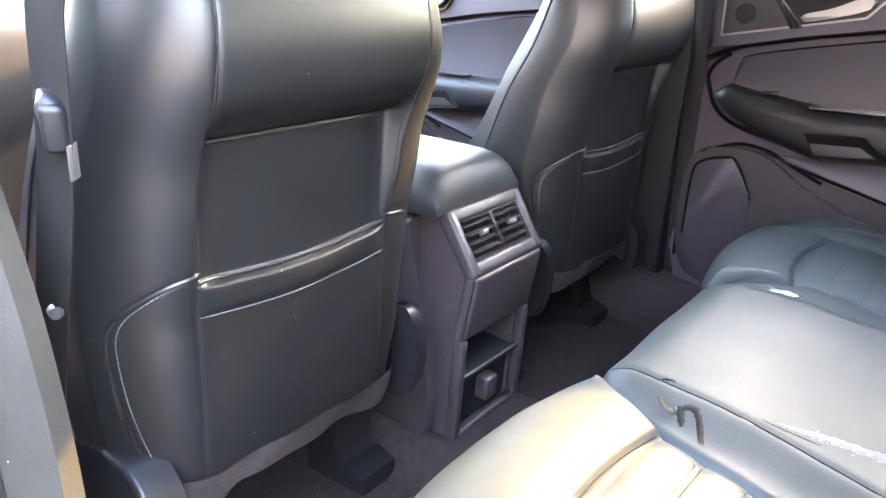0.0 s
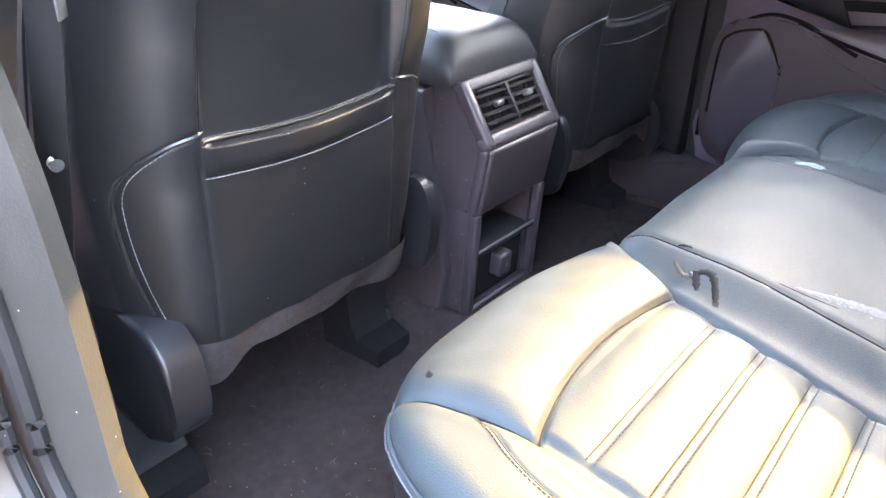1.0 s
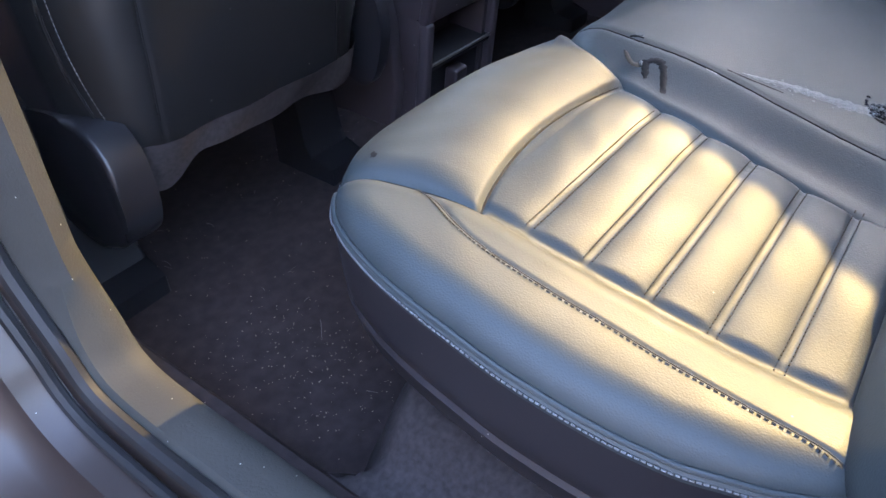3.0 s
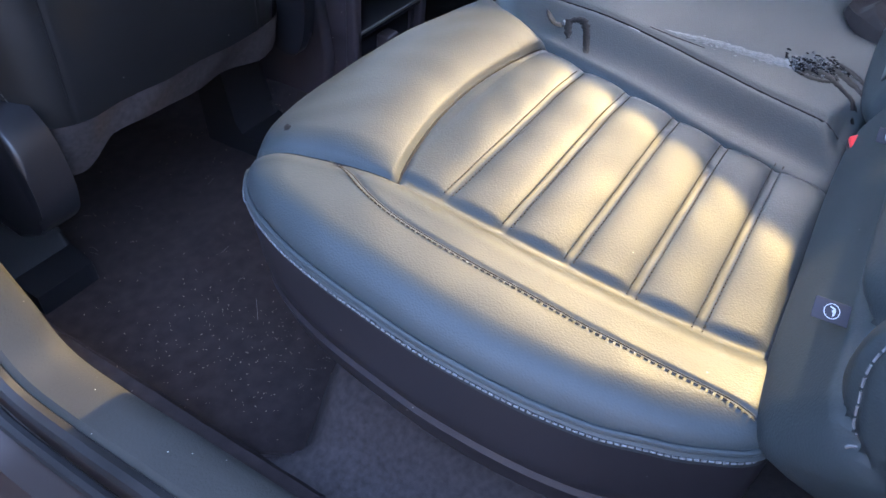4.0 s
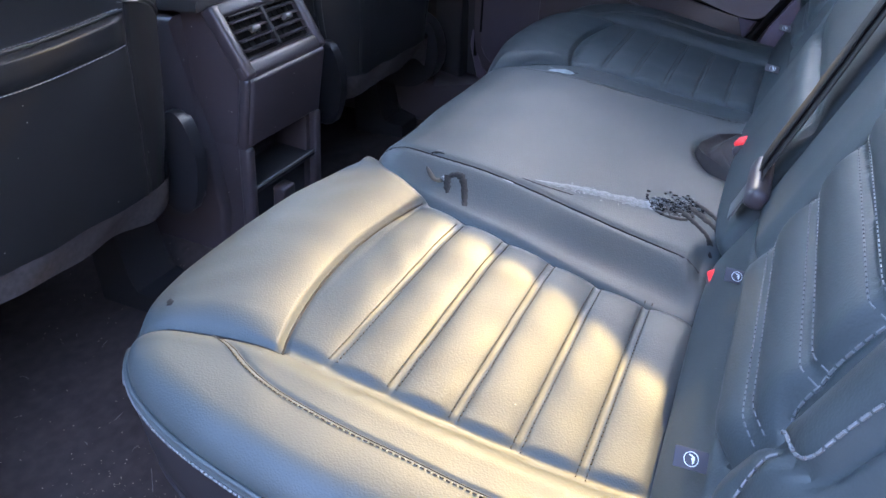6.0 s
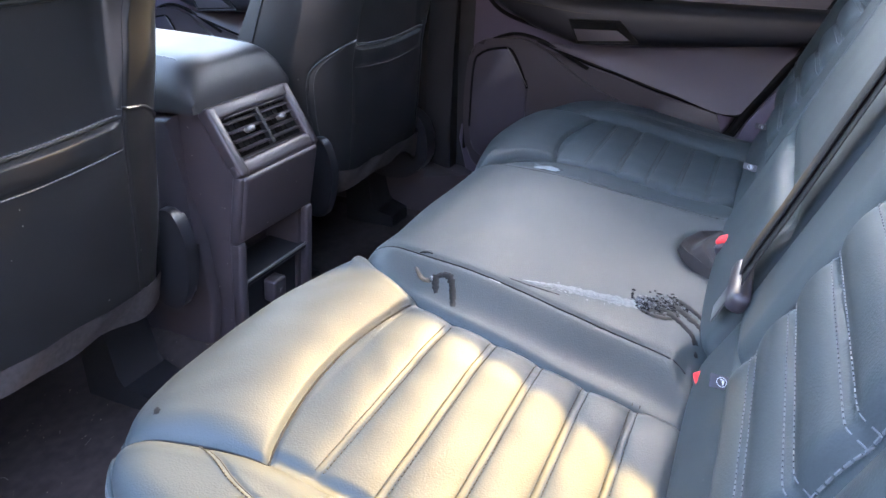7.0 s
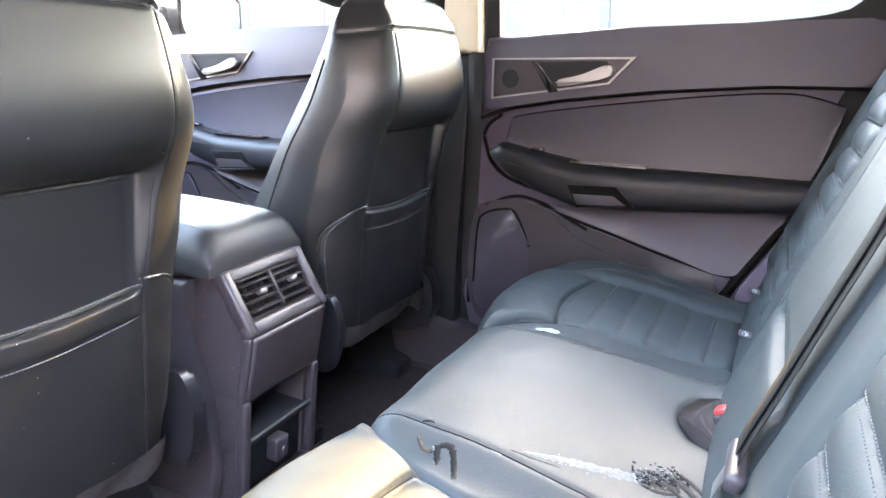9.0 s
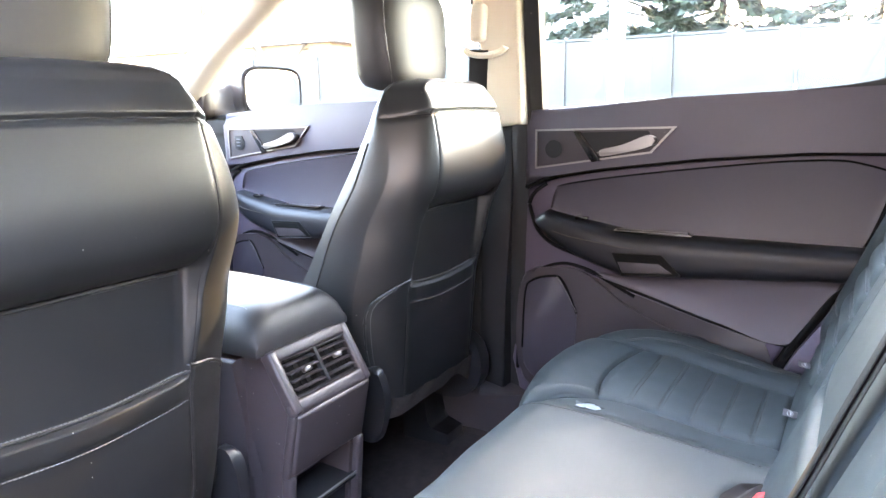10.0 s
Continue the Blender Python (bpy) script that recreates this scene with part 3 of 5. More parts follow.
def front_seat(out, extra=0.0):
    """out: 1 or -1, the side of the seat that faces the door; extra: how much wider its inner bolster is."""
    widen = lambda x: x - out * extra * np.clip((-out * x - .15) / .05, 0, 1)
    seat = thing("front_seat", "black leather front seat with a stitched pocket on its back", "car seat", "front seats")
    zz = np.unique(np.concatenate([np.linspace(.66, 1.29, 150), np.linspace(.865, .92, 24), np.linspace(1.04, 1.09, 18), np.linspace(1.235, 1.255, 10)]))
    rows = []
    for z in zz:
        hw = np.interp(z, SEAT_Z, SEAT_W)
        f = np.interp(z, SEAT_Z, SEAT_F)
        xs = hw * np.sign(t := np.linspace(-1, 1, 221)) * (1 - (1 - np.abs(t)) ** 1.35)
        yr = seat_y(xs, np.full_like(xs, z))
        side_r = np.array([(hw + .006 * math.sin(k * math.pi), yr[-1] + (f - yr[-1]) * k) for k in np.linspace(.08, 1, 10)])
        tip = np.array([(hw - .02, f + .012), (hw - .05, f + .006), (hw - .08, f - .02)])
        frontx = np.linspace(hw - .10, -hw + .10, 12)
        front = np.stack([frontx, np.full_like(frontx, f - .035)], 1)
        ring = np.concatenate([np.stack([xs, yr], 1), side_r, tip, front, (tip * (-1, 1))[::-1], (side_r * (-1, 1))[::-1]])
        ring[:, 0] = widen(ring[:, 0])
        rows.append(np.concatenate([ring, np.full((len(ring), 1), z)], 1))
    top = rows[-1]
    c = np.array([0, .705, 0])
    for k, dz in ((.92, .008), (.75, .015), (.45, .019), (.05, .020)):
        r = (top - c) * (k, k, 0) + c
        r[:, 2] = 1.29 + dz
        rows.append(r)
    low = rows[0].copy()
    A = np.stack([low * (1, 1, 0) + (0, .05, .645)] + rows, 1)
    v, fc = grid(A[::-1], wrap=True)
    back = part("backrest", (v, fc), LEATHER_BACK, seat)
    lit = lambda x, z, h: (float(widen(x)), float(seat_y(np.array([x]), np.array([z]))[0]) - h, z)
    for s in (1, -1):
        part("piping", tube([lit(s * p[0], p[1], .0015) for p in FLAP], .0026, 6), LEATHER_BACK, back)
        part("stitching", join(*[tube(ab, .0006, 5) for ab in resample([lit(s * (p[0] - .006), p[1], .0006) for p in FLAP], .006, .004)]), STITCH_BACK, back, "fine grey thread")
    for dz in (.006, -.037):
        part("stitching", join(*[tube(ab, .0006, 5) for ab in resample([lit(x, .910 + dz - .011 * math.cos(abs(x) / HWP * 1.5), .0006) for x in np.linspace(-.137, .137, 40)], .006, .004)]), STITCH_BACK, back, "fine grey thread")
    for s in (1, -1):
        part("seam", tube([lit(s * .141, z, .0001) for z in np.linspace(.70, 1.05, 30)], .0008, 5), PLASTIC_DEEP, back)
        part("seam", tube([lit(s * float(np.interp(z, [1.06, 1.12, 1.25], [.141, .143, .135])), z, .0003) for z in np.linspace(1.075, 1.246, 20)], .0012, 5), PLASTIC_DEEP, back)
        part("side_seam", tube([(float(widen(s * (float(np.interp(z, SEAT_Z, SEAT_W)) + .0045))), y, z) for y, z in smooth_line([(.752, 1.190), (.778, 1.108), (.822, 1.025), (.860, .93), (.90, .82)], 6)], .0022, 6), PLASTIC_DEEP, back)
    part("seam", tube([lit(x, 1.248 - .012 * (abs(x) / .185) ** 2, -.002) for x in np.linspace(-.176, .176, 40)], .0018, 5), PLASTIC_DEEP, back)
    part("panel_edge", tube([lit(x, 1.053, .0008) for x in np.linspace(-.122, .122, 30)], .0030, 8), LEATHER_BACK, back)
    part("piping", tube([lit(x, .913 - .011 * math.cos(abs(x) / HWP * 1.5), .0012) for x in np.linspace(-.138, .138, 40)], .0022, 6), LEATHER_BACK, back)
    # felt flap under the back
    xs = np.linspace(-.197, .197, 60)
    ss = np.linspace(0, 1, 12)
    top_y = seat_y(xs, np.full_like(xs, .668)) - .009
    P = np.array([[(float(widen(x)), y0 + s * (.012 + .006 * math.sin(x * 23)) + .002 * math.sin(x * 60 + s * 3), .676 - s * (.036 + .005 * math.sin(x * 21 + 1) + .034 * float(sm(.095, .150, out * x)) + .014 * float(sm(.06, .15, -out * x)))) for s in ss] for x, y0 in zip(xs, top_y)])
    part("lower_flap", grid(P), FELT, back, "grey felt flap")
    # cushion and side covers
    bm = block((.47, .50, .13), .045, 4, pose(0, 1.10, .68))
    part("seat_cushion", bm, LEATHER_BACK, seat)
    prof = smooth_line([(.712, .64), (.722, .685), (.76, .714), (.82, .714), (.90, .69), (.95, .64), (.93, .59), (.84, .545), (.77, .548), (.728, .578), (.714, .608)], 3, True)
    part("hinge_cover", slab([tuple(p) for p in prof], .046, lambda u, v, h: (out * (.174 + h), u, v), .007, 3), COVER, seat)
    prof = smooth_line([(.722, .67), (.728, .725), (.75, .752), (.79, .73), (.81, .66), (.79, .60), (.745, .60)], 6, True)
    part("inner_hinge_cover", slab([tuple(p) for p in prof], .022, lambda u, v, h: (-out * (.196 + extra + h), u, v), .008, 4), COVER, seat)
    foot_side = [(.795, .418), (.795, .450), (.842, .456), (.853, .474), (.868, .600), (.925, .600), (.925, .418)]
    for fx in (out * .192, -out * .211):
        part("rail_foot", slab(foot_side, .082, lambda u, v, h, fx=fx: (fx - .041 + h, u, v), .006, 3), PLASTIC_DEEP, seat, "black plastic rail cover on the carpet")
    part("rail_beam", block((.36, .05, .05), .006, 2, pose(0, .93, .55)), PLASTIC_DEEP, seat)
    # head restraint
    hz = np.linspace(0, 1, 26)
    rings = []
    for k in hz:
        z = 1.290 + .205 * k
        e = np.clip(1 - abs(2 * k - 1) ** 7, 0, 1) ** .5
        w = (.106 + .020 * math.sin(k * math.pi * .8)) * (.70 + .30 * e)
        d = .060 * (.45 + .55 * e)
        cy = .800 + .012 * k
        a = np.linspace(0, 2 * math.pi, 48, endpoint=False)
        ca, sa = np.cos(a), np.sin(a)
        rings.append(np.stack([np.sign(ca) * np.abs(ca) ** .55 * w, cy + np.sign(sa) * np.abs(sa) ** .6 * d - .006 * (1 - (np.sign(ca) * np.abs(ca) ** .55) ** 2) * (sa < 0), np.full(48, z)], 1))
    A = np.stack([rings[0] * (.1, 1, 1) + (0, 0, 0)] + rings + [rings[-1] * (.1, 1, 1)], 1)
    hr = part("head_restraint", grid(A, wrap=True), LEATHER_HEAD, seat)
    for q in (28, 44):
        part("piping", tube([tuple(r[q] + (0, -.0005, 0)) for r in rings[1:-1]], .0016, 6), LEATHER_BACK, hr)
    for s in (1, -1):
        part("post", tube([(s * .07, .722, 1.275), (s * .07, .742, 1.298), (s * .07, .775, 1.325)], .006, 10), STEEL, hr, "chromed steel post")
        part("post_guide", tube([(s * .07, .718, 1.292), (s * .07, .724, 1.306)], .013, 12), PLASTIC_DEEP, hr)
    return seat


for out, x, extra in ((-1, -0.366, .026), (1, 0.458, 0.0)):
    front_seat(out, extra).matrix_world = Matrix.Translation((x, 0, 0))

# ---- centre console ----
console = thing("centre_console", "black plastic centre console with rear air vents and a padded lid", "console")
CX0, CX1 = -0.050, 0.160
CM, CW = (CX0 + CX1) / 2, CX1 - CX0
side = [(.757, .868), (.700, .772), (.721, .668), (.800, .662), (.806, .590), (.730, .588), (.736, .575), (.756, .570), (.770, .470), (.742, .462), (.742, .425), (1.55, .425), (1.55, .80), (1.05, .868)]
part("body", slab(side, CW - .016, lambda u, v, h: (CX0 + .008 + h, u, v), .006), PLASTIC, console)
for s in (0, 1):
    bm = slab([(.79, .425), (.765, .55), (.775, .66), (.80, .75), (.80, .858), (1.5, .85), (1.5, .425)], .020, lambda u, v, h, s=s: ((CX1 - .010 + h) if s else (CX0 + .010 - h), u, v), .010, 4)
    part("side_cover", bm, PLASTIC, console)


def frame_at(o, up):
    """A frame on the console's back: x across, y up along the face, z out of it."""
    up = Vector(up).normalized()
    xx = Vector((1, 0, 0))
    zz = xx.cross(up)
    return Matrix.Translation(o) @ Matrix((xx, up, zz)).transposed().to_4x4()


top, kink, low, foot = Vector((CM, .757, .868)), Vector((CM, .700, .772)), Vector((CM, .722, .665)), Vector((CM, .742, .43))
FA, FB, FC = frame_at((top + kink) / 2, top - kink), frame_at((kink + low) / 2, kink - low), frame_at((low + foot) / 2, low - foot)
LA, LB, LC = (top - kink).length, (kink - low).length, (low - foot).length
bez = part("vent_bezel", block((CW - .03, .022, .022), .005, 3, FA @ pose(0, LA / 2 - .010, .004)), PLASTIC, console)
part("bezel_rail", block((CW - .006, .026, .022), .008, 4, FA @ pose(0, -LA / 2 + .012, .003)), PLASTIC, bez)
for s in (-1, 1):
    part("bezel_rail", block((.020, LA, .024), .006, 3, FA @ pose(s * (CW / 2 - .014), 0, .004)), PLASTIC, bez)
    part("bezel_rail", block((.018, LB + .010, .018), .006, 3, FB @ pose(s * (CW / 2 - .012), 0, -.001)), PLASTIC, bez)
    part("bezel_rail", block((.018, LC, .022), .006, 3, FC @ pose(s * (CW / 2 - .013), 0, .002)), PLASTIC, bez)
part("knee_panel", block((CW - .020, LB + .004, .020), .007, 4, FB @ pose(0, .004, .003)), PLASTIC, bez)
VW, VH = .160, .062
# Black plate: the shade behind the slats is in its colour.
part("vent_well", block((VW, VH, .004), 0, 1, FA @ pose(0, .004, .0025)), CAVITY, bez)
part("vent_divider", block((.008, VH, .010), .002, 2, FA @ pose(0, .004, .010)), PLASTIC_DEEP, bez)
for s in (-1, 1):
    vent = part("air_vent", block((VW / 2 - .008, .003, .006), .001, 2, FA @ pose(s * VW / 4, .004 + VH / 2 - .002, .012)), PLASTIC_DEEP, bez)
    for k in range(4):
        part("vent_slat", block((VW / 2 - .008, .0028, .014), .001, 2, FA @ pose(s * VW / 4, .004 - VH / 2 + .009 + k * .0145, .008, 24)), PLASTIC, vent)
    for k in range(5):
        part("vent_fin", block((.0022, VH - .006, .004), 0, 1, FA @ pose(s * VW / 4 + (k - 2) * .0135, .004, .0045)), CAVITY, vent)
    part("vent_tab", block((.017, .009, .012), .003, 3, FA @ pose(s * VW / 4, .006, .017)), DULL, vent, "small satin metal tab")
shelf = part("shelf", block((CW - .034, .012, .074), .004, 3, FC @ pose(0, LC / 2 - .080, -.028)), PLASTIC_DEEP, bez)
part("shelf_lip", block((CW - .040, .005, .004), .0015, 2, FC @ pose(0, LC / 2 - .0745, .0085)), DULL, shelf, "thin pale grey edge")
for s in (-1, 1):
    part("cubby_wall", block((.024, LC, .070), .002, 2, FC @ pose(s * (CW / 2 - .020), 0, -.036)), PLASTIC, bez)
part("lower_panel", block((CW - .05, .090, .006), .002, 2, FC @ pose(0, LC / 2 - .137, -.010)), PLASTIC_DEEP, bez)
sock = part("socket_cover", block((.034, .044, .026), .006, 4, FC @ pose(-.006, LC / 2 - .124, .006)), PLASTIC, bez)
part("socket_mark", block((.005, .008, .001), 0, 1, FC @ pose(-.006, LC / 2 - .124, .0195)), STITCH, sock)
part("kick_rail", block((CW - .03, .02, .02), .006, 3, FC @ pose(0, LC / 2 - .19, .003)), PLASTIC, bez)
lu = np.linspace(0, 1, 40)
A = []
for t in lu:
    y = .752 + .50 * t
    ring = []
    for a in np.linspace(-1, 1, 44):
        x = CM + (CW / 2 + .012) * np.sign(a) * (1 - (1 - abs(a)) ** 1.8)
        e = (1 - abs((x - CM) / (CW / 2 + .012)) ** 5)
        f = 1 - (1 - min(1, (t * .5) / .05)) ** 2.2
        ring.append((x, y, .876 + (.062 * max(e, 0) ** .5) * (.25 + .75 * math.sqrt(max(0, f))) + .012 * math.sin(min(1, t * 2) * 1.5)))
    A.append([(ring[0][0], y, .868)] + ring + [(ring[-1][0], y, .868)])
A = np.array([[(p[0], .752, .868) for p in A[0]]] + A)
lid = part("lid", grid(A), LEATHER_HEAD, console, "padded black leather armrest lid")
for s in (-1, 1):
    part("stitching", join(*[tube(ab, .0008, 5) for ab in resample([(CM + s * (CW / 2 - .022), .765 + k * .02, .876 + .060 * math.sqrt(max(0, 1 - (1 - min(1, k * .02 / .05)) ** 2.2)) * .985 + .0016 + .012 * math.sin(min(1, k * .04) * 1.5)) for k in range(24)], .007, .0045)]), STITCH, lid)


# ---- side doors on the far side ----
def ring_frame(outer, inner, depth, mapping):
    """A flat frame between two outlines with as many points."""
    k = len(outer)
    v = [mapping(*p, 0) for p in outer] + [mapping(*p, depth) for p in outer] + [mapping(*p, depth) for p in inner] + [mapping(*p, 0) for p in inner]
    f = []
    for i in range(k):
        j = (i + 1) % k
        for a, b in ((0, 1), (1, 2), (2, 3)):
            f.append((a * k + i, a * k + j, b * k + j, b * k + i))
    return v, f


def shrink(poly, d):
    p = np.array(poly)
    c = p.mean(0)
    out = []
    k = len(p)
    for i in range(k):
        e1, e2 = p[i] - p[i - 1], p[(i + 1) % k] - p[i]
        n1, n2 = np.array([-e1[1], e1[0]]) / np.linalg.norm(e1), np.array([-e2[1], e2[0]]) / np.linalg.norm(e2)
        n = n1 + n2
        n = n / max(np.dot(n, n1), .3)
        if np.dot(n, c - p[i]) < 0:
            n = -n
        out.append(tuple(p[i] + n * d / 1.0))
    return out


ARM = material("armrest_vinyl", (.007, .007, .0095), .46, spec=.32, grain=("pebble", 800), bump=.14, var=.15)
VINYL = material("grey_vinyl", (.050, .043, .054), .55, grain=("pebble", 900), bump=.15, var=.12, var_scale=3)
UPPER = material("upper_door_trim", (.046, .040, .055), .52, grain=("pebble", 900), bump=.2, var=.12, var_scale=3)


INSERT = material("insert_vinyl", (.026, .022, .032), .46, grain=("pebble", 900), bump=.12, var=.12, var_scale=3)


def hollow(bottom, top, depth, x0, dy, n=16):
    """A panel between two lines of (y, z), its depth by height; x grows away from the cabin."""
    b, t = (np.array([[np.interp(q, np.linspace(0, 1, len(c)), np.array(c)[:, k]) for k in (0, 1)] for q in np.linspace(0, 1, 60)]) for c in (bottom, top))
    A = [[(x0 + depth(s), *(p + (q - p) * s + (dy, 0))) for s in np.linspace(0, 1, n)] for p, q in zip(b, t)]
    return grid(np.array(A))


def car_door(dy, front, xd, name, label):
    """A closed side door seen from the cabin; dy moves the rear door's plan along the car."""
    door = thing(name, label, "car door", kind="structure")
    at = lambda x: (lambda u, v, h: (x - h, u + dy, v))
    W = xd
    rear = -0.125 if not front else -0.30
    fr = .646
    lower = [(rear + .02, 1.16), (rear + .12, .90), (rear + .2, .72), (.25, .50), (.66, .50), (.690, .62), (.668, .85), (.650, 1.058), (.58, 1.083), (.46, 1.104), (.256, 1.130), (.037, 1.148), (-.10, 1.150)] if not front else [(-.3, .5), (.8, .5), (.8, 1.0), (.65, 1.07), (.2, 1.15), (-.3, 1.16)]
    part("lower_panel", slab(lower, .030, at(W + .045), .008), PLASTIC_SOFT, door)
    upper = [(rear - .06, 1.158), (-.114, 1.158), (.037, 1.156), (.256, 1.139), (.463, 1.113), (.581, 1.092), (.655, 1.066), (.646, 1.21), (.64, 1.245), (.30, 1.268), (rear, 1.284), (rear - .06, 1.284)]
    part("upper_trim", slab(upper, .044, at(W + .042), .018, 5), UPPER, door)
    # padded insert, hollowed
    top = smooth_line([(.584, 1.016), (.574, 1.055), (.552, 1.071), (.419, 1.094), (.255, 1.116), (.106, 1.133), (-.005, 1.139), (-.059, 1.131), (-.107, 1.117)], 6)
    bottom = [(.583, 1.012), (.575, 1.006), (.52, .990), (.421, .972), (.257, .972), (.092, .972), (-.02, .970), (-.062, .972), (-.100, 1.085)]
    bottom = smooth_line(bottom, 6)
    dep = lambda s: .022 - .005 * (2 * s - 1) ** 2 - .004 * s
    part("padded_insert", hollow(bottom, top, dep, W - .012, dy), INSERT, door, "smooth padded black insert")
    # Black cords paint in the shade of the gaps between door panels.
    part("insert_groove_shade", tube([(W + .012, p[0] + dy, p[1]) for p in list(top) + list(bottom[::-1][:8])], .0038, 6), CAVITY, door)
    part("trim_groove_shade", tube([(W + .005, u + dy, v) for u, v in smooth_line([(.650, 1.062), (.581, 1.088), (.463, 1.109), (.256, 1.135), (.037, 1.152), (-.114, 1.154), (rear - .06, 1.154)], 8)], .0040, 6), CAVITY, door)
    part("bowl_groove_shade", tube([(W + .012, u + dy, v) for u, v in smooth_line([(.60, 1.072), (.628, 1.052), (.643, 1.026), (.637, .997), (.618, .955), (.566, .920), (.43, .884)], 8)], .0045, 6), CAVITY, door)
    # arm rest: a lofted bar
    us = np.linspace(-.075, .622, 90)
    A = []
    for u in us:
        top = np.interp(u, [-.08, .25, .40, .52, .59, .622], [.972, .974, .978, .998, 1.012, .992])
        bot = np.interp(u, [-.08, .25, .40, .50, .58, .622], [.908, .882, .874, .905, .945, .978])
        dep = .075 * np.clip(1 - abs((u - .20) / .43) ** 7, .05, 1) ** .5
        c, hh = (top + bot) / 2, (top - bot) / 2
        ring = []
        for a in np.linspace(-math.pi / 2, math.pi / 2, 22):
            ring.append((W + .020 - dep * abs(math.cos(a)) ** .45, u + dy, c + hh * np.sign(math.sin(a)) * abs(math.sin(a)) ** .7))
        A.append(ring)
    arm = part("armrest", grid(np.array(A)), ARM, door, "black armrest with a pull cup")
    part("armrest_seam", tube([(W - .053, u + dy, np.interp(u, [-.08, .25, .40, .52, .59, .622], [.942, .942, .945, .96, .978, .985])) for u in us[2:-8]], .0012, 5), STITCH_DARK, arm)
    part("switch_plate", block((.030, .165, .005), .002, 2, pose(W - .020, .335 + dy, .9765)), GLOSS, arm)
    part("switch_trim", ring_frame([(.42, -.014), (.42, .014), (.256, .012), (.262, -.014)], [(.417, -.012), (.417, .012), (.260, .010), (.265, -.012)], .002, lambda u, v, h: (W - .024 - v, u + dy, .9785 + h)), BRIGHT, arm, "thin chrome surround")
    part("window_switch", block((.018, .030, .008), .003, 2, pose(W - .018, .500 + dy, 1.000, 0, 0, 0)), GLOSS, arm)
    # Flat pull cup: its shade is black plates, its brighter wall a lighter one.
    cup = [(.417, .932), (.309, .936), (.266, .893), (.393, .884)]
    part("pull_cup", slab(cup, .004, at(W - .0535), .001), CAVITY, arm, "black plate carrying the shade of the pull cup")
    part("cup_wall", slab([(.404, .914), (.316, .917), (.284, .897), (.392, .889)], .002, at(W - .0562), .001), PLASTIC, arm)
    part("cup_shadow", slab([(.410, .928), (.318, .931), (.306, .916), (.404, .913)], .003, at(W - .0562), .001), CAVITY, arm)
    part("cup_rim", tube([(W - .057, u + dy, v) for u, v in cup + cup[:1]], .0012, 6), PLASTIC_DEEP, arm)
    # latch bezel
    bz = [(.622, 1.200), (.622, 1.108), (.352, 1.149), (.299, 1.207)]
    bezel = part("latch_bezel", slab(bz, .004, at(W - .0), .001), PLASTIC, door)
    part("bezel_rim", ring_frame(bz, shrink(bz, .0042), .005, at(W - .003)), CHROME, bezel, "satin metal rim")
    part("speaker_dot", tube([(W - .004, .577 + dy, 1.155), (W - .0055, .577 + dy, 1.155)], .021, 24), PLASTIC_DEEP, bezel)
    cav = [(.515, 1.193), (.36, 1.198), (.335, 1.168), (.475, 1.132), (.50, 1.150)]
    part("latch_cavity", slab(cav, .001, at(W - .004), 0), PLASTIC_DEEP, bezel)
    lev = smooth_line([(.338, 1.180), (.345, 1.168), (.386, 1.155), (.454, 1.142), (.462, 1.150), (.456, 1.157), (.41, 1.168), (.363, 1.187), (.348, 1.188)], 6, True)
    part("lever", slab([tuple(p) for p in lev], .016, at(W - .010), .006, 3), CHROME, bezel, "satin silver release lever")
    part("latch_pillar", slab([(.530, 1.196), (.515, 1.196), (.462, 1.130), (.485, 1.127)], .004, at(W - .005), .001), GLOSS, bezel)
    if front:
        lock = part("lock_switch", block((.004, .030, .040), .0015, 2, pose(W - .005, .580 + dy, 1.158)), PLASTIC_DEEP, bezel)
        for k in range(3):
            part("switch_mark", block((.001, .014, .003), 0, 1, pose(W - .0075, .580 + dy, 1.148 + .010 * k)), STITCH, lock)
    # speaker and pocket
    gr = smooth_line([(.655, .66), (.648, .80), (.630, .835), (.585, .850), (.555, .845), (.525, .79), (.515, .765), (.53, .60), (.58, .575), (.64, .60)], 5, True)
    ring = smooth_line([(.672, .66), (.665, .81), (.64, .858), (.58, .872), (.50, .865), (.40, .80), (.30, .755), (.20, .725), (.20, .56), (.5, .54), (.64, .56)], 5, True)
    pk = part("map_pocket", slab([tuple(p) for p in ring], .016, at(W + .018), .010, 4), PLASTIC, door)
    part("speaker_grille", slab([tuple(p) for p in gr], .006, at(W + .004), .004, 3), INSERT, pk, "round-cornered speaker cover")
    part("grille_line", tube([(W - .003, a + dy, b) for a, b in ((.566, .853), (.54, .815), (.515, .770))], .0013, 5), DULL, pk)
    vtop = smooth_line([(.47, .872), (.39, .868), (.26, .876), (.10, .890), (-.035, .906)], 8)
    vbot = smooth_line([(.47, .862), (.40, .843), (.317, .820), (.195, .785), (.057, .757), (-.020, .870)], 8)
    part("vinyl_panel", hollow(vbot, vtop, lambda s: .020 - .005 * (2 * s - 1) ** 2, W - .012, dy), VINYL, door, "grey-purple vinyl panel")
    part("pocket_opening", slab([(.50, .862), (.40, .830), (.317, .808), (.195, .773), (.10, .752), (.08, .70), (.5, .68)], .004, at(W + .016), .001), PLASTIC, door, "black plastic door pocket")
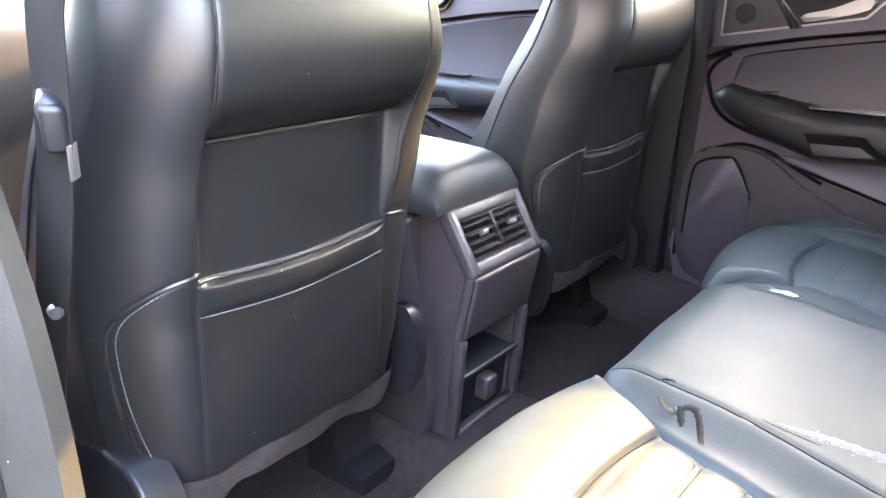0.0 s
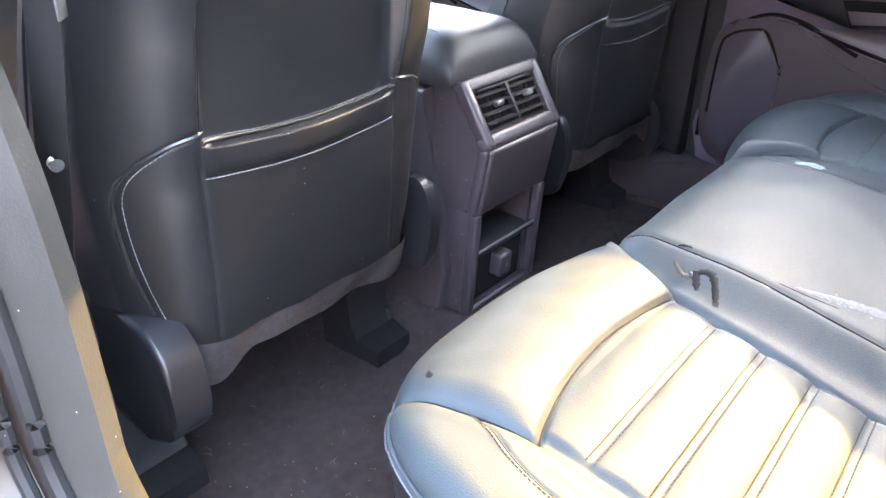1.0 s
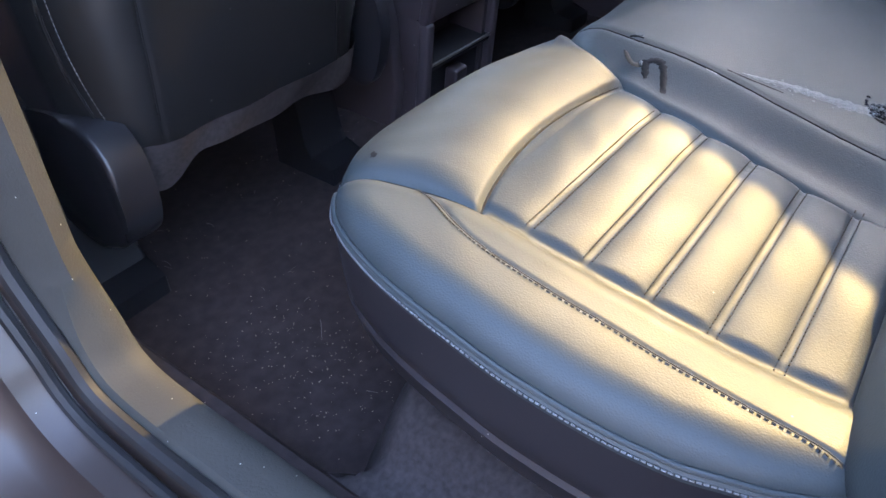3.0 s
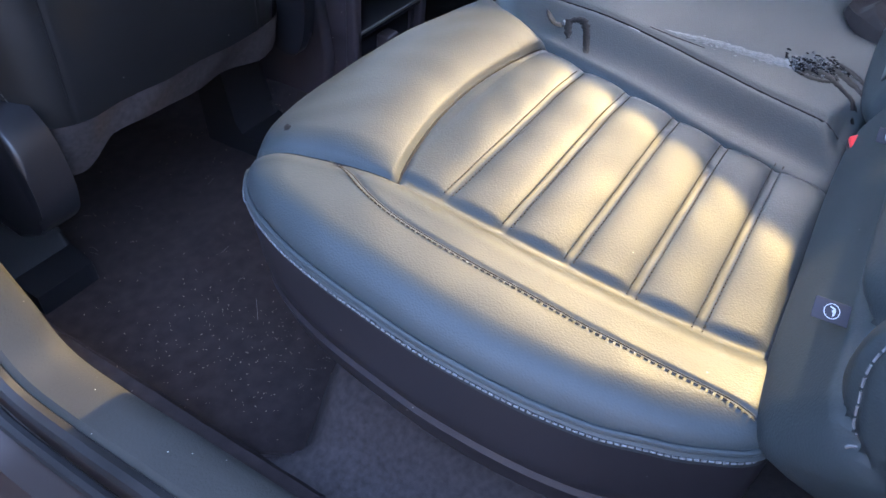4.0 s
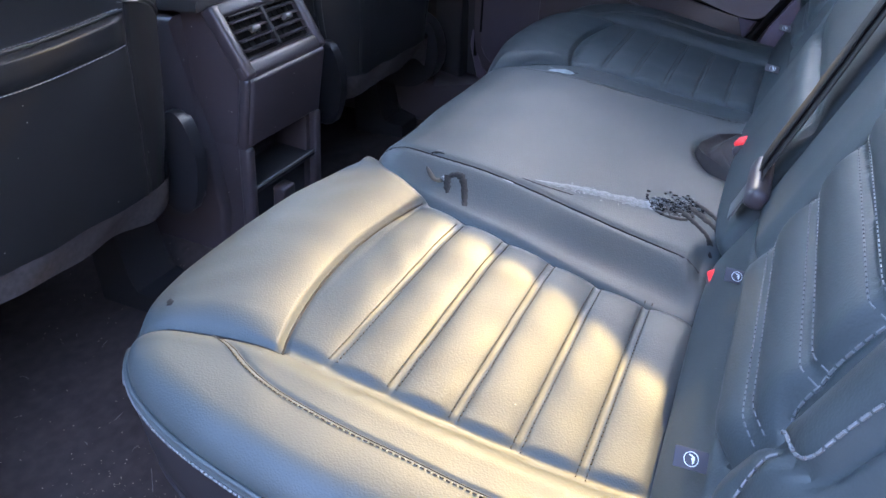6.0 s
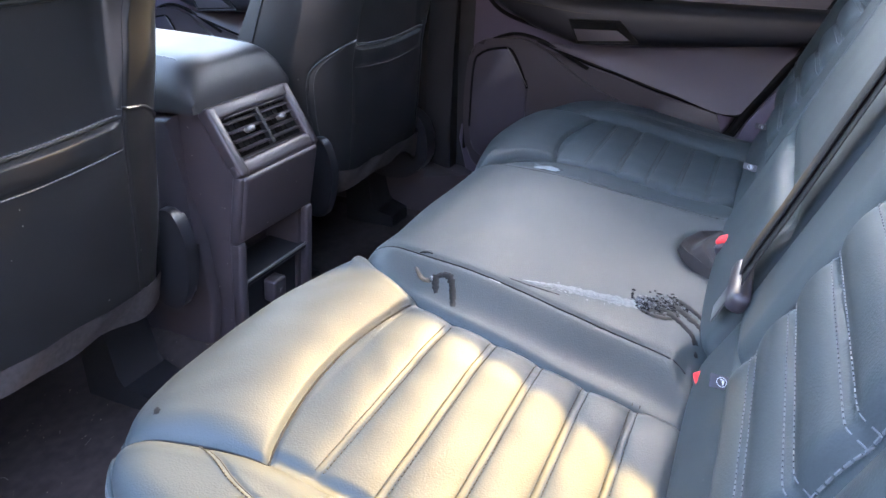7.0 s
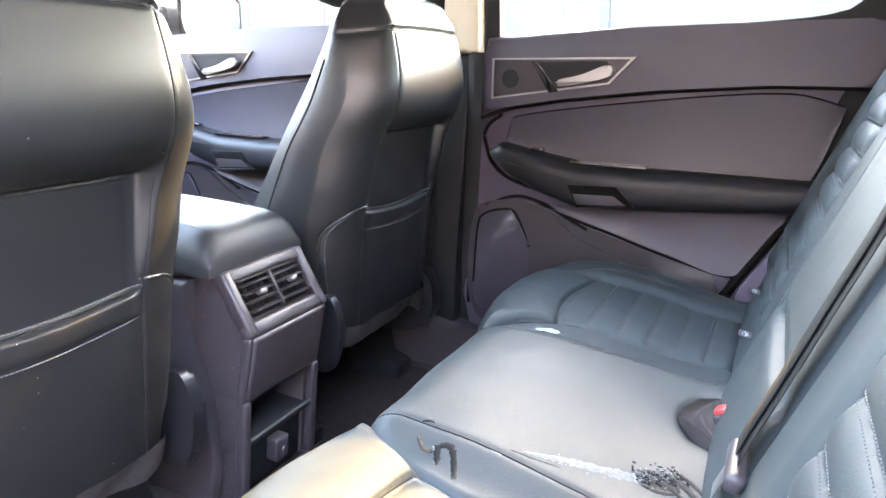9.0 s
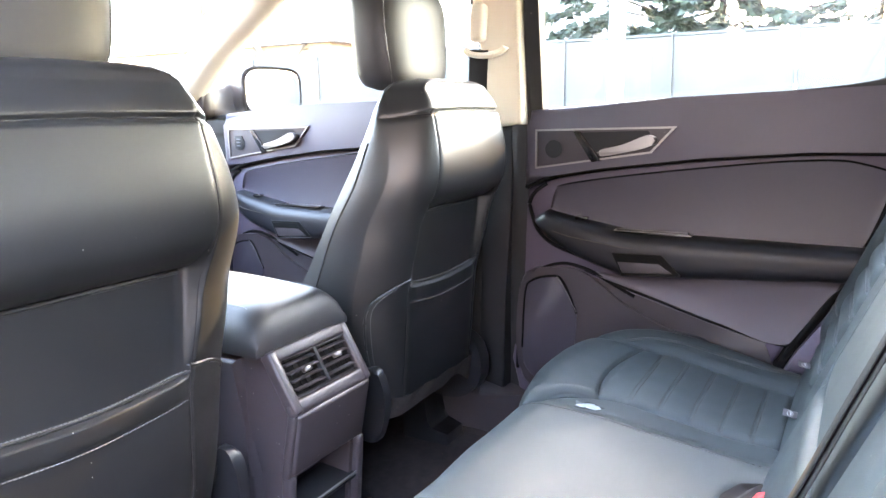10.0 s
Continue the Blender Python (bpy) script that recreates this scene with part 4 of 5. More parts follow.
    # Shade in the pocket and grille gaps, laid on as black cords.
    part("panel_groove_shade", tube([(W + .012, u + dy, v) for u, v in smooth_line([(.50, .872), (.40, .838), (.317, .815), (.195, .780), (.057, .752), (.02, .79)], 8)], .0042, 6), CAVITY, door)
    part("pocket_groove_shade", tube([(W + .008, u + dy, v) for u, v in smooth_line([(.672, .60), (.670, .66), (.664, .786), (.632, .848), (.562, .882), (.494, .874), (.442, .850), (.38, .82)], 8)], .0040, 6), CAVITY, door)
    part("grille_groove_shade", tube([(W - .001, u + dy, v) for u, v in smooth_line([(.515, .765), (.525, .79), (.555, .845), (.585, .850), (.630, .835), (.648, .80), (.655, .66)], 6)], .0030, 6), CAVITY, door)
    if not front:
        part("edge_seal", tube([(W - .004, u + dy, v) for u, v in smooth_line([(-.085, .94), (-.049, .893), (-.021, .866), (.015, .807), (.048, .753), (.067, .719)], 6)], .0075, 8), CAVITY, door, "black rubber edge seal")
    return door


DOOR_X = 0.752
car_door(0.0, False, DOOR_X, "door_1", "closed black rear car door with silver lever and armrest")
car_door(1.04, True, 0.786, "door_2", "closed black front car door with silver lever")

solo("jamb_trim", slab([(-.10, .94), (-.057, .888), (-.029, .861), (.007, .802), (.040, .748), (.058, .71), (-.22, .71), (-.22, .94)], .03, lambda u, v, h: (.745 - h, u, v), .008, 3), PLASTIC_SOFT, "dark grey plastic trim behind the far rear door", "trim", kind="structure")

# window frames: upright glass above the trim
def window(name, out, inn, xb, label):
    w = thing(name, label, "car window", kind="structure")
    tilt = lambda x0: (lambda u, v, h: (x0 - h - .22 * max(0, v - 1.25), u, v))
    part("window_frame", ring_frame(out, inn, .035, tilt(xb + .045)), RUBBER, w)
    part("pane", slab(inn, .004, tilt(xb + .04), 0), GLASS, w, "clear side glass")
    return w


# Rear lower corner is rounded so that the frame shapes the sun patch.
window("window_1", [(-0.35, 1.46), (-0.35, 1.36), (-0.32, 1.28), (-0.26, 1.25), (-0.19, 1.235), (-0.13, 1.23), (-0.05, 1.23), (0.07, 1.23), (0.19, 1.23), (.655, 1.235), (.63, 1.63), (-.30, 1.63), (-.35, 1.55)],
       [(-0.135, 1.42), (-0.128, 1.36), (-0.119, 1.326), (-0.088, 1.3), (-0.052, 1.29), (-0.012, 1.2845), (0.039, 1.28), (0.119, 1.2735), (0.2, 1.266), (.612, 1.247), (.600, 1.585), (-.13, 1.585), (-.14, 1.50)], DOOR_X, "rear side window of clear glass")
window("window_2", [(.68, 1.20), (2.02, 1.18), (1.93, 1.29), (1.44, 1.60), (1.1, 1.65), (.74, 1.65)], [(.76, 1.242), (1.88, 1.222), (1.86, 1.275), (1.41, 1.565), (1.08, 1.605), (.80, 1.605)], DOOR_X + .03, "front side window of clear glass")
# outer skins of the far doors
for k, (a, b) in enumerate(((-.26, .66), (.70, 2.0))):
    solo("door_skin", slab([(a, .35), (b, .35), (b, 1.235), (a, 1.27)], .03, lambda u, v, h: (.86 - h, u, v), .01), PAINT, "bronze-grey painted door skin", "car door", kind="structure")
solo("door_core", slab([(-.20, .45), (1.98, .45), (1.98, 1.20), (.66, 1.23), (-.20, 1.26)], .02, lambda u, v, h: (.825 - h, u, v), 0), PLASTIC_DEEP, "black door inner panel", "car door", kind="structure")

# ---- pillars, sills, roof ----
def upright(y, z):
    """How far a place on the opening belongs to the pillar rather than the sill."""
    return float(sm(.58, .70, z)) if y > .3 else 0.0


def sweep(path, profile, pillar=None):
    """A profile of (x, n) along a path in y, z; n points away from the opening, which lies to the path's left."""
    p, prof = np.array(path, float), np.array(profile)
    other = np.array(pillar) if pillar else prof
    A = []
    for i in range(len(p)):
        d = p[min(i + 1, len(p) - 1)] - p[max(i - 1, 0)]
        d = d / np.linalg.norm(d)
        n = np.array([-d[1], d[0]])
        w = upright(*p[i])
        A.append([(x, p[i][0] + n[0] * k, p[i][1] + n[1] * k) for x, k in prof * (1 - w) + other * w])
    return grid(np.array(A))


def offset_path(path, k):
    p = np.array(path, float)
    d = np.gradient(p, axis=0)
    d = d / np.linalg.norm(d, axis=1)[:, None]
    return [tuple(q) for q in p + np.stack([-d[:, 1], d[:, 0]], 1) * k]


open_path = smooth_line([(.92, 1.66), (.82, 1.40), (.715, 1.18), (.645, 1.0), (.622, .88), (.618, .75), (.618, .66), (.610, .60), (.585, .556), (.52, .545), (.40, .548), (.25, .553), (.12, .575), (.02, .64), (-.05, .73), (-.11, .90), (-.20, 1.2), (-.26, 1.42), (-.2, 1.66)], 10)
solo("pillar_trim", sweep(open_path[:142], [(-.674, .16), (-.670, .085), (-.667, .03), (-.666, .007), (-.673, 0.0), (-.690, -.003), (-.714, -.004), (-.721, .003)],
                          [(-.686, .16), (-.680, .085), (-.675, .04), (-.674, .018), (-.677, .008), (-.697, -.004), (-.702, .002), (-.722, .050)]), TRIM, "dusty grained grey plastic trim of pillar and sill", "trim", kind="structure")
for k, (x, n, r) in enumerate(((-.728, .004, .009), (-.746, .024, .007))):
    line = [tuple(np.array(a) + (np.array(b) - np.array(a)) * upright(*a)) for a, b in zip(offset_path(open_path, n), offset_path(open_path, n + .046))]
    solo("door_seal", tube([(x, *q) for q in line], r, 8), RUBBER, "dusty black rubber door seal", "seal", kind="structure")
body_prof = [(-.721, .004), (-.733, .018), (-.736, .034), (-.752, .038), (-.775, .040), (-.782, .052), (-.80, .060), (-.835, .066), (-.865, .085), (-.885, .13), (-.895, .22)]
solo("body_side", sweep(open_path[:142], body_prof, [(x, n + .046) for x, n in body_prof]), PAINT, "bronze-grey painted door frame of the car body", "car body", kind="structure")
solo("rear_jamb_trim", sweep(open_path[100:], [(-.50, .20), (-.58, .13), (-.625, .075), (-.66, .045), (-.690, .036), (-.714, .004)]), PLASTIC, "dark plastic trim behind the rear seat", "trim", kind="structure")

# far side B-pillar
pil = thing("pillar_1", "beige upper and black lower pillar between the far doors", "pillar", kind="structure")
part("upper_cover", slab([(.648, 1.212), (.725, 1.205), (.775, 1.62), (.640, 1.62)], .05, lambda u, v, h: (DOOR_X + .02 - h - .14 * max(0, v - 1.25), u, v), .012, 4), BEIGE, pil, "beige fabric-covered pillar trim")
part("lower_cover", slab([(.668, 1.21), (.745, 1.21), (.78, .8), (.86, .5), (.70, .48), (.692, .8)], .05, lambda u, v, h: (DOOR_X + .03 - h, u, v), .015, 4), PLASTIC_DEEP, pil, "black plastic lower trim")
part("door_gap", slab([(.632, 1.62), (.662, 1.62), (.672, 1.2), (.70, .6), (.70, .48), (.66, .48), (.645, 1.1)], .012, lambda u, v, h: (DOOR_X + .035 - h - .20 * max(0, v - 1.25), u, v), .004), RUBBER, pil, "black rubber seal")
belt = thing("seat_belt", "black seat belt hanging from a beige anchor on the pillar", "seat belt", "seat belts")
part("anchor", block((.03, .036, .085), .010, 3, pose(.662, .728, 1.44, 0, 8, 0)), BEIGE, belt, "beige height-adjuster cover")
part("loop", tube([(.655, .708 + .05 * math.sin(a), 1.385 - .018 * math.cos(a)) for a in np.linspace(-1.5, 1.5, 14)], .008, 8), BEIGE, belt, "beige belt loop")
part("webbing", ribbon([(.652, .722, 1.38), (.66, .735, 1.2), (.675, .75, .95), (.69, .77, .62)], (0, 1, 0), .047, .0016), WEBBING, belt)
# sill carpet step on the far side
solo("sill", slab([(-.1, .42), (-.1, .53), (.6, .53), (.75, .56), (1.9, .56), (1.9, .42)], .10, lambda u, v, h: (.80 - h, u, v), .03, 4), PLASTIC, "black plastic sill along the far doors", "sill", kind="structure")

# roof and screens
rx, ry = np.meshgrid(np.linspace(-.60, .694, 40), np.linspace(-1.5, 1.45, 60), indexing="ij")
solo("ceiling", grid(np.dstack([rx, ry, 1.615 + .05 * (1 - ((rx - XC) / .66) ** 2) - .05 * sm(.7, 1.5, ry) - .04 * sm(-.6, -1.5, ry)])), HEADLINER, "pale grey-beige fabric headliner", "headliner", kind="structure")
solo("roof", grid(np.dstack([(rx - XC) * 1.12 + XC, ry, 1.665 + .05 * (1 - ((rx - XC) / .66) ** 2) - .05 * sm(.7, 1.5, ry) - .04 * sm(-.6, -1.5, ry)])), PAINT, "bronze-grey painted car roof", "roof", kind="structure")
for s in (1, -1):
    mx = lambda x: XC + s * (x - XC)
    solo("a_pillar", tube([(mx(.80), 2.0, 1.20), (mx(.785), 1.86, 1.305), (mx(.745), 1.62, 1.46), (mx(.69), 1.36, 1.585), (mx(.66), 1.1, 1.62)], [.062, .060, .056, .052, .048], 14), BEIGE, "beige fabric-covered windscreen pillar", "pillar", kind="structure")
    solo("roof_rail", tube([(mx(.66), 1.15, 1.625), (mx(.66), .4, 1.64), (mx(.66), -.4, 1.63), (mx(.66), -1.4, 1.58)], .045, 12), BEIGE, "beige roof edge trim", "trim", kind="structure")
    solo("quarter_panel", slab([(-.14, .3), (-.22, 1.30), (-.34, 1.64), (-1.5, 1.6), (-1.5, .3)] if s > 0 else [(-.24, .3), (-.24, .9), (-.30, 1.30), (-.34, 1.64), (-1.5, 1.6), (-1.5, .3)], .05, lambda u, v, h: (mx(.80 - h - .18 * max(0, v - 1.25)), u, v), .01), PLASTIC, "dark plastic rear quarter trim", "trim", kind="structure")
solo("windscreen", grid(np.array([[(mx_, 2.15 - .78 * t, 1.10 + .50 * t) for t in np.linspace(0, 1, 6)] for mx_ in np.linspace(-.66, .76, 8)])), GLASS, "clear windscreen", "windscreen", kind="structure")
dash = smooth_line([(1.75, .55), (1.70, .90), (1.72, 1.08), (1.80, 1.14), (2.10, 1.12), (2.2, .5)], 6, True)
solo("dashboard", slab([tuple(p) for p in dash], 1.46, lambda u, v, h: (-.68 + h, u, v), .02), PLASTIC_DEEP, "black soft plastic dashboard", "dashboard", kind="structure")
solo("firewall", slab([(2.05, .2), (2.05, 1.1), (2.1, 1.1), (2.1, .2)], 1.5, lambda u, v, h: (-.70 + h, u, v), 0), PLASTIC_DEEP, "black bulkhead", "wall", kind="structure")
solo("bonnet", slab([(2.1, .95), (2.12, 1.08), (2.6, 1.06), (3.0, .98), (3.05, .4), (2.1, .4)], 1.76, lambda u, v, h: (XC - .88 + h, u, v), .04, 4), PAINT, "bronze-grey painted bonnet", "car body", kind="structure")
solo("rear_window", slab([(-.55, 1.12), (.645, 1.12), (.56, 1.56), (-.46, 1.56)], .004, lambda u, v, h: (u, -1.50 - h + .25 * (v - 1.12), v), 0), PRIVACY, "dark tinted rear window", "window", kind="structure")
solo("tailgate", slab([(-1.5, .3), (-1.5, 1.12), (-1.54, 1.12), (-1.54, .3)], 1.5, lambda u, v, h: (-.70 + h, u, v), 0), PLASTIC, "dark plastic inside of the tailgate", "wall", kind="structure")
solo("underbody", slab([(-1.5, .28), (-1.5, .40), (2.1, .40), (2.1, .28)], 1.62, lambda u, v, h: (XC - .81 + h, u, v), 0), PLASTIC_DEEP, "black car underbody", "car body", kind="structure")
# near front door, closed, and its window
solo("door_3", slab([(.84, .45), (.80, .6), (.80, 1.22), (1.9, 1.2), (1.95, .45)], .08, lambda u, v, h: (-.76 + h, u, v), .02), PLASTIC_SOFT, "closed black front car door on the near side", "car door", kind="structure")

solo("window_3", slab([(.80, 1.22), (1.88, 1.222), (1.86, 1.275), (1.41, 1.565), (1.08, 1.605), (.84, 1.605)], .004, lambda u, v, h: (-.70 - h + .2 * max(0, v - 1.25), u, v), 0), GLASS, "clear side glass of the near front door", "car window", kind="structure")

# near rear door, swung wide open on its front hinges
swing = radians(66)
leaf = lambda u, v, h: (-.86 - u * math.sin(swing) + h * math.cos(swing), .72 - u * math.cos(swing) - h * math.sin(swing), v)
near_door = thing("door_4", "open black and bronze near-side rear car door", "car door", kind="structure")
part("skin", slab([(0, .38), (.70, .38), (.86, .60), (.93, .95), (.95, 1.25), (0, 1.22)], .035, leaf, .01), PAINT, near_door)
part("inner_panel", slab([(.03, .44), (.66, .44), (.80, .64), (.87, .95), (.90, 1.24), (.03, 1.21)], .05, lambda u, v, h: leaf(u, v, h + .035), .02), PLASTIC_SOFT, near_door)
part("armrest", slab(smooth_line([(.12, .90), (.16, .95), (.50, .97), (.78, 1.0), (.80, .95), (.50, .89), (.16, .86)], 4, True), .05, lambda u, v, h: leaf(u, v, h + .08), .015, 3), PLASTIC, near_door)
pane_in = [(.06, 1.25), (.88, 1.27), (.86, 1.40), (.72, 1.54), (.06, 1.58)]
part("window_frame", ring_frame([(0, 1.20), (.95, 1.22), (.93, 1.42), (.76, 1.59), (0, 1.64)], pane_in, .04, leaf), RUBBER, near_door)
part("pane", slab(pane_in, .004, lambda u, v, h: leaf(u, v, h + .02), 0), GLASS, near_door, "clear side glass")


def wing_mirror(s):
    m = thing("wing_mirror", "dark bronze wing mirror with bright glass", "mirror", "wing mirrors")
    mx = lambda x: XC + s * (x - XC)
    A = []
    for k in np.linspace(0, 1, 12):
        e = math.sqrt(max(0, 1 - (k * 2 - 1) ** 6))
        A.append([(mx(1.03) + math.copysign(abs(math.cos(a)) ** .5, math.cos(a)) * .145 * (1 - .25 * k), 1.70 + .14 * k, 1.315 + math.copysign(abs(math.sin(a)) ** .5, math.sin(a)) * .083 * (1 - .35 * k ** 2)) for a in np.linspace(0, 2 * math.pi, 40, endpoint=False)])
    A.append([(mx(1.03), 1.855, 1.315)] * 40)
    part("housing", grid(np.array(A).transpose(1, 0, 2), wrap=True), PAINT, m)
    g = [(math.copysign(abs(math.cos(a)) ** .5, math.cos(a)) * .130, math.copysign(abs(math.sin(a)) ** .5, math.sin(a)) * .071) for a in np.linspace(0, 2 * math.pi, 40, endpoint=False)]
    part("mirror_glass", slab(g, .003, lambda u, v, h: (mx(1.03) + u, 1.698 - h, 1.315 + v), .001), material("mirror_silver", (.92, .93, .92), .01, 1.0), m, "clean mirror glass")
    part("stalk", block((.20, .07, .11), .03, 4, pose(mx(.875), 1.79, 1.285)), PAINT, m)
    return m


for s in (1, -1):
    solo("mirror_sail", slab([(1.90, 1.24), (1.90, 1.34), (1.80, 1.415), (1.745, 1.414), (1.77, 1.24)], .02, lambda u, v, h, s=s: (XC + s * (.80 - h - XC) - s * .14 * max(0, v - 1.25), u, v), .006), PLASTIC, "black plastic corner trim by the wing mirror", "trim", kind="structure")
wing_mirror(1)
wing_mirror(-1)

# near front seat belt on the pillar
nb = thing("seat_belt", "black seat belt with tongue hanging on the near pillar", "seat belt", "seat belts")
part("webbing", ribbon(smooth_line([(-.60, .60, 1.50), (-.628, .632, 1.27), (-.635, .649, 1.182), (-.635, .661, 1.123), (-.636, .674, 1.058), (-.638, .70, .98), (-.640, .73, .895), (-.645, .76, .78), (-.65, .78, .60)], 6), (.10, -.995, 0), .047, .0016), WEBBING, nb)
tm = Matrix.Translation((-.631, .672, 1.1105)) @ pose(0, 0, 0, 14, 0, -29)
tongue = part("tongue_grip", block((.020, .058, .022), .009, 4, tm), COVER, nb, "black plastic tongue grip")
# Black block in place of the slot's own shade.
part("tongue_slot", block((.004, .036, .007), .002, 2, tm @ pose(-.0095, .004, .003)), CAVITY, tongue)
part("tongue_bar", block((.014, .048, .013), .005, 3, tm @ pose(.001, .001, -.021)), COVER, tongue)
part("tongue_cheek", block((.018, .014, .038), .005, 3, tm @ pose(.001, -.026, -.012)), COVER, tongue)
part("tongue_plate", block((.012, .0022, .030), .001, 2, pose(-.632, .650, 1.066, 10, -12, 30)), DULL, nb, "steel tongue plate")
part("stop_button", tube([(-.645, .701, .934), (-.646, .694, .933)], .006, 14), STEEL, nb, "round metal stop button")

# ---- outside ----
# Unseen wall, added to hold back low sky and set the near-side bounce.
solo("sky_block_wall", block((.3, 60, 3.6), .02, 1, pose(-4.8, 0, 1.8)), material("added_wall_grey", (.115, .12, .145), .9, grain=("noise", 30), bump=.5, var=.2, var_scale=3), "plain grey unseen wall added behind the viewer to hold back low sky light", "wall", kind="structure")
fence = thing("fence", "pale grey panel fence with thin posts", "fence")
FX = 11.6
FENCE = material("pale_fence_panel", (0.052, 0.049, 0.048), 0.8, var=.06, var_scale=1.2)
FPOST = material("fence_post", (0.045, 0.045, 0.046), 0.7, var=.1)
for k in range(-4, 14):
    y0 = .96 + 1.85 * k
    part("panel", block((.04, 1.80, 2.32), .004, 1, pose(FX, y0 + .925, 1.18)), FENCE, fence)
    part("post", block((.06, .035, 2.40), .006, 1, pose(FX - .03, y0, 1.20)), FPOST, fence)
part("top_rail", block((.07, 33, .04), .004, 1, pose(FX, 9.4, 2.37)), FPOST, fence)
tagged(solo("street_pole", tube([(10.0, 3.25, 0), (10.0, 3.25, 7)], .115, 20), material("white_pole_paint", (.55, .55, .55), .5, var=.05), "white painted round steel pole", "pole"))


def leaf_cloud(n, rng, place, size):
    """Many small leaf or needle clumps as two-triangle blades."""
    v, f = [], []
    for _ in range(n):
        c, ax = place(rng)
        a = Vector(ax).normalized()
        b = a.orthogonal().normalized()
        b.rotate(Matrix.Rotation(rng.uniform(0, 6.28), 3, a))
        s = size * rng.uniform(.6, 1.4)
        k = len(v)
        c = Vector(c)
        v += [c - b * s * .18, c + a * s * .5 + b * s * .05, c + a * s, c + b * s * .18]
        f.append((k, k + 1, k + 2, k + 3))
    return [tuple(p) for p in v], f


NEEDLE = material("spruce_needles", (0.018, 0.028, 0.020), 0.7, var=.3, var_scale=1.5, island=.35)
BARK = material("grey_bark", (0.08, 0.065, 0.055), 0.9, grain=("noise", 40), bump=.6, var=.3, var_scale=6)


def spruce(x, y, h, seed):
    rng = random.Random(seed)
    tr = thing("spruce_tree", "tall blue-green spruce tree behind the fence", "tree", "spruce trees")
    part("trunk", tube([(x, y, 0), (x + .05, y, h * .5), (x, y, h)], [.18, .11, .02], 10), BARK, tr)
    limbs = []
    for k in range(90):
        z = h * (.12 + .86 * (k / 90) ** .9)
        L = (h - z) * .36 * rng.uniform(.75, 1.15) + .15
        a = k * 2.4 + rng.uniform(-.3, .3)
        limbs.append((z, L, a))

    def place(r):
        z, L, a = r.choice(limbs)
        t = r.uniform(.15, 1) ** .7
        p = (x + math.cos(a) * L * t + r.gauss(0, .07), y + math.sin(a) * L * t + r.gauss(0, .07), z - L * .30 * t + r.gauss(0, .05) + .1 * t * t)
        return p, (math.cos(a) + r.gauss(0, .5), math.sin(a) + r.gauss(0, .5), -.35 + r.gauss(0, .25))

    part("limbs", join(*[tube([(x, y, z), (x + math.cos(a) * L, y + math.sin(a) * L, z - L * .25)], [.03, .006], 5) for z, L, a in limbs]), BARK, tr)
    part("crown", leaf_cloud(13000, rng, place, .34), NEEDLE, tr, smooth=False)


for i, (x, y, h) in enumerate(((16, 5.0, 9), (16.5, 2.9, 8), (17, -.1, 9.5), (17, -2.6, 8.5), (16, -5.5, 9))):
    spruce(x, y, h, 10 + i)


def bare_tree(x, y, h, seed):
    rng = random.Random(seed)
    tr = thing("bare_tree", "leafless grey-brown deciduous tree", "tree", "bare trees")
    geo = []

    def grow(p, d, L, r, depth):
        pts, q = [p], p
        for _ in range(4):
            d = (d + Vector((rng.gauss(0, .13), rng.gauss(0, .13), rng.gauss(.03, .08)))).normalized()
            q = q + d * L / 4
            pts.append(q)
        geo.append(tube(pts, [r, r * .9, r * .8, r * .72, r * .64], 6))
        if depth:
            for _ in range(4 if depth > 1 else 5):
                e = (d + Vector((rng.gauss(0, .6), rng.gauss(0, .6), rng.gauss(.1, .35)))).normalized()
                grow(pts[rng.choice((2, 3, 4))], e, L * rng.uniform(.5, .75), r * .5, depth - 1)

    grow(Vector((x, y, 0)), Vector((0, 0, 1)), h * .42, h * .018, 4)
    part("trunk", geo[0], BARK, tr)
    part("branches", join(*geo[1:]), BARK, tr)


for i, (x, y, h) in enumerate(((19, 17.5, 9), (16, 19, 8), (21, 25, 10), (12, 24, 9))):
    bare_tree(x, y, h, 40 + i)


def house(x, y, w, d, h, wall, label):
    hs = thing("house", label, "house", "houses")
    part("wall", block((d, w, h), .02, 1, pose(x, y, h / 2)), wall, hs)
    P = [(y - w / 2 - .4, h), (y + w / 2 + .4, h), (y + w / 2 + .4, h + .25), (y - w / 2 - .4, h + .25)]
    part("roof", slab([(x - d / 2 - .4, h), (x + d / 2 + .4, h), (x, h + d * .28)], w + .8, lambda u, v, hh: (u, y - w / 2 - .4 + hh, v), .02), material("roof_shingle", (.30, .28, .27), .9, var=.15, var_scale=4), hs)
    for k in range(int(w // 2.6)):
        yy = y - w / 2 + 1.4 + k * 2.6
        for z in ((1.5, 4.0) if h > 4 else (1.5,)):
            fr = part("window", block((.10, 1.5, 1.4), .02, 1, pose(x - d / 2, yy, z)), TAG_WHITE, hs, "white framed window")
            part("pane", block((.02, 1.25, 1.15), 0, 1, pose(x - d / 2 - .06, yy, z)), GLOSS, fr)


BRICK = material("red_brick_wall", (.26, .09, .055), .9, grain=("noise", 30), bump=.5, var=.2, var_scale=3)
STUCCO = material("tan_siding", (.30, .20, .12), .85, var=.12, var_scale=2)
house(25, 9.3, 9, 8, 3.0, BRICK, "low red brick house with white windows")
house(24, 22.5, 12, 8, 3.6, STUCCO, "tan sided house with white windows")


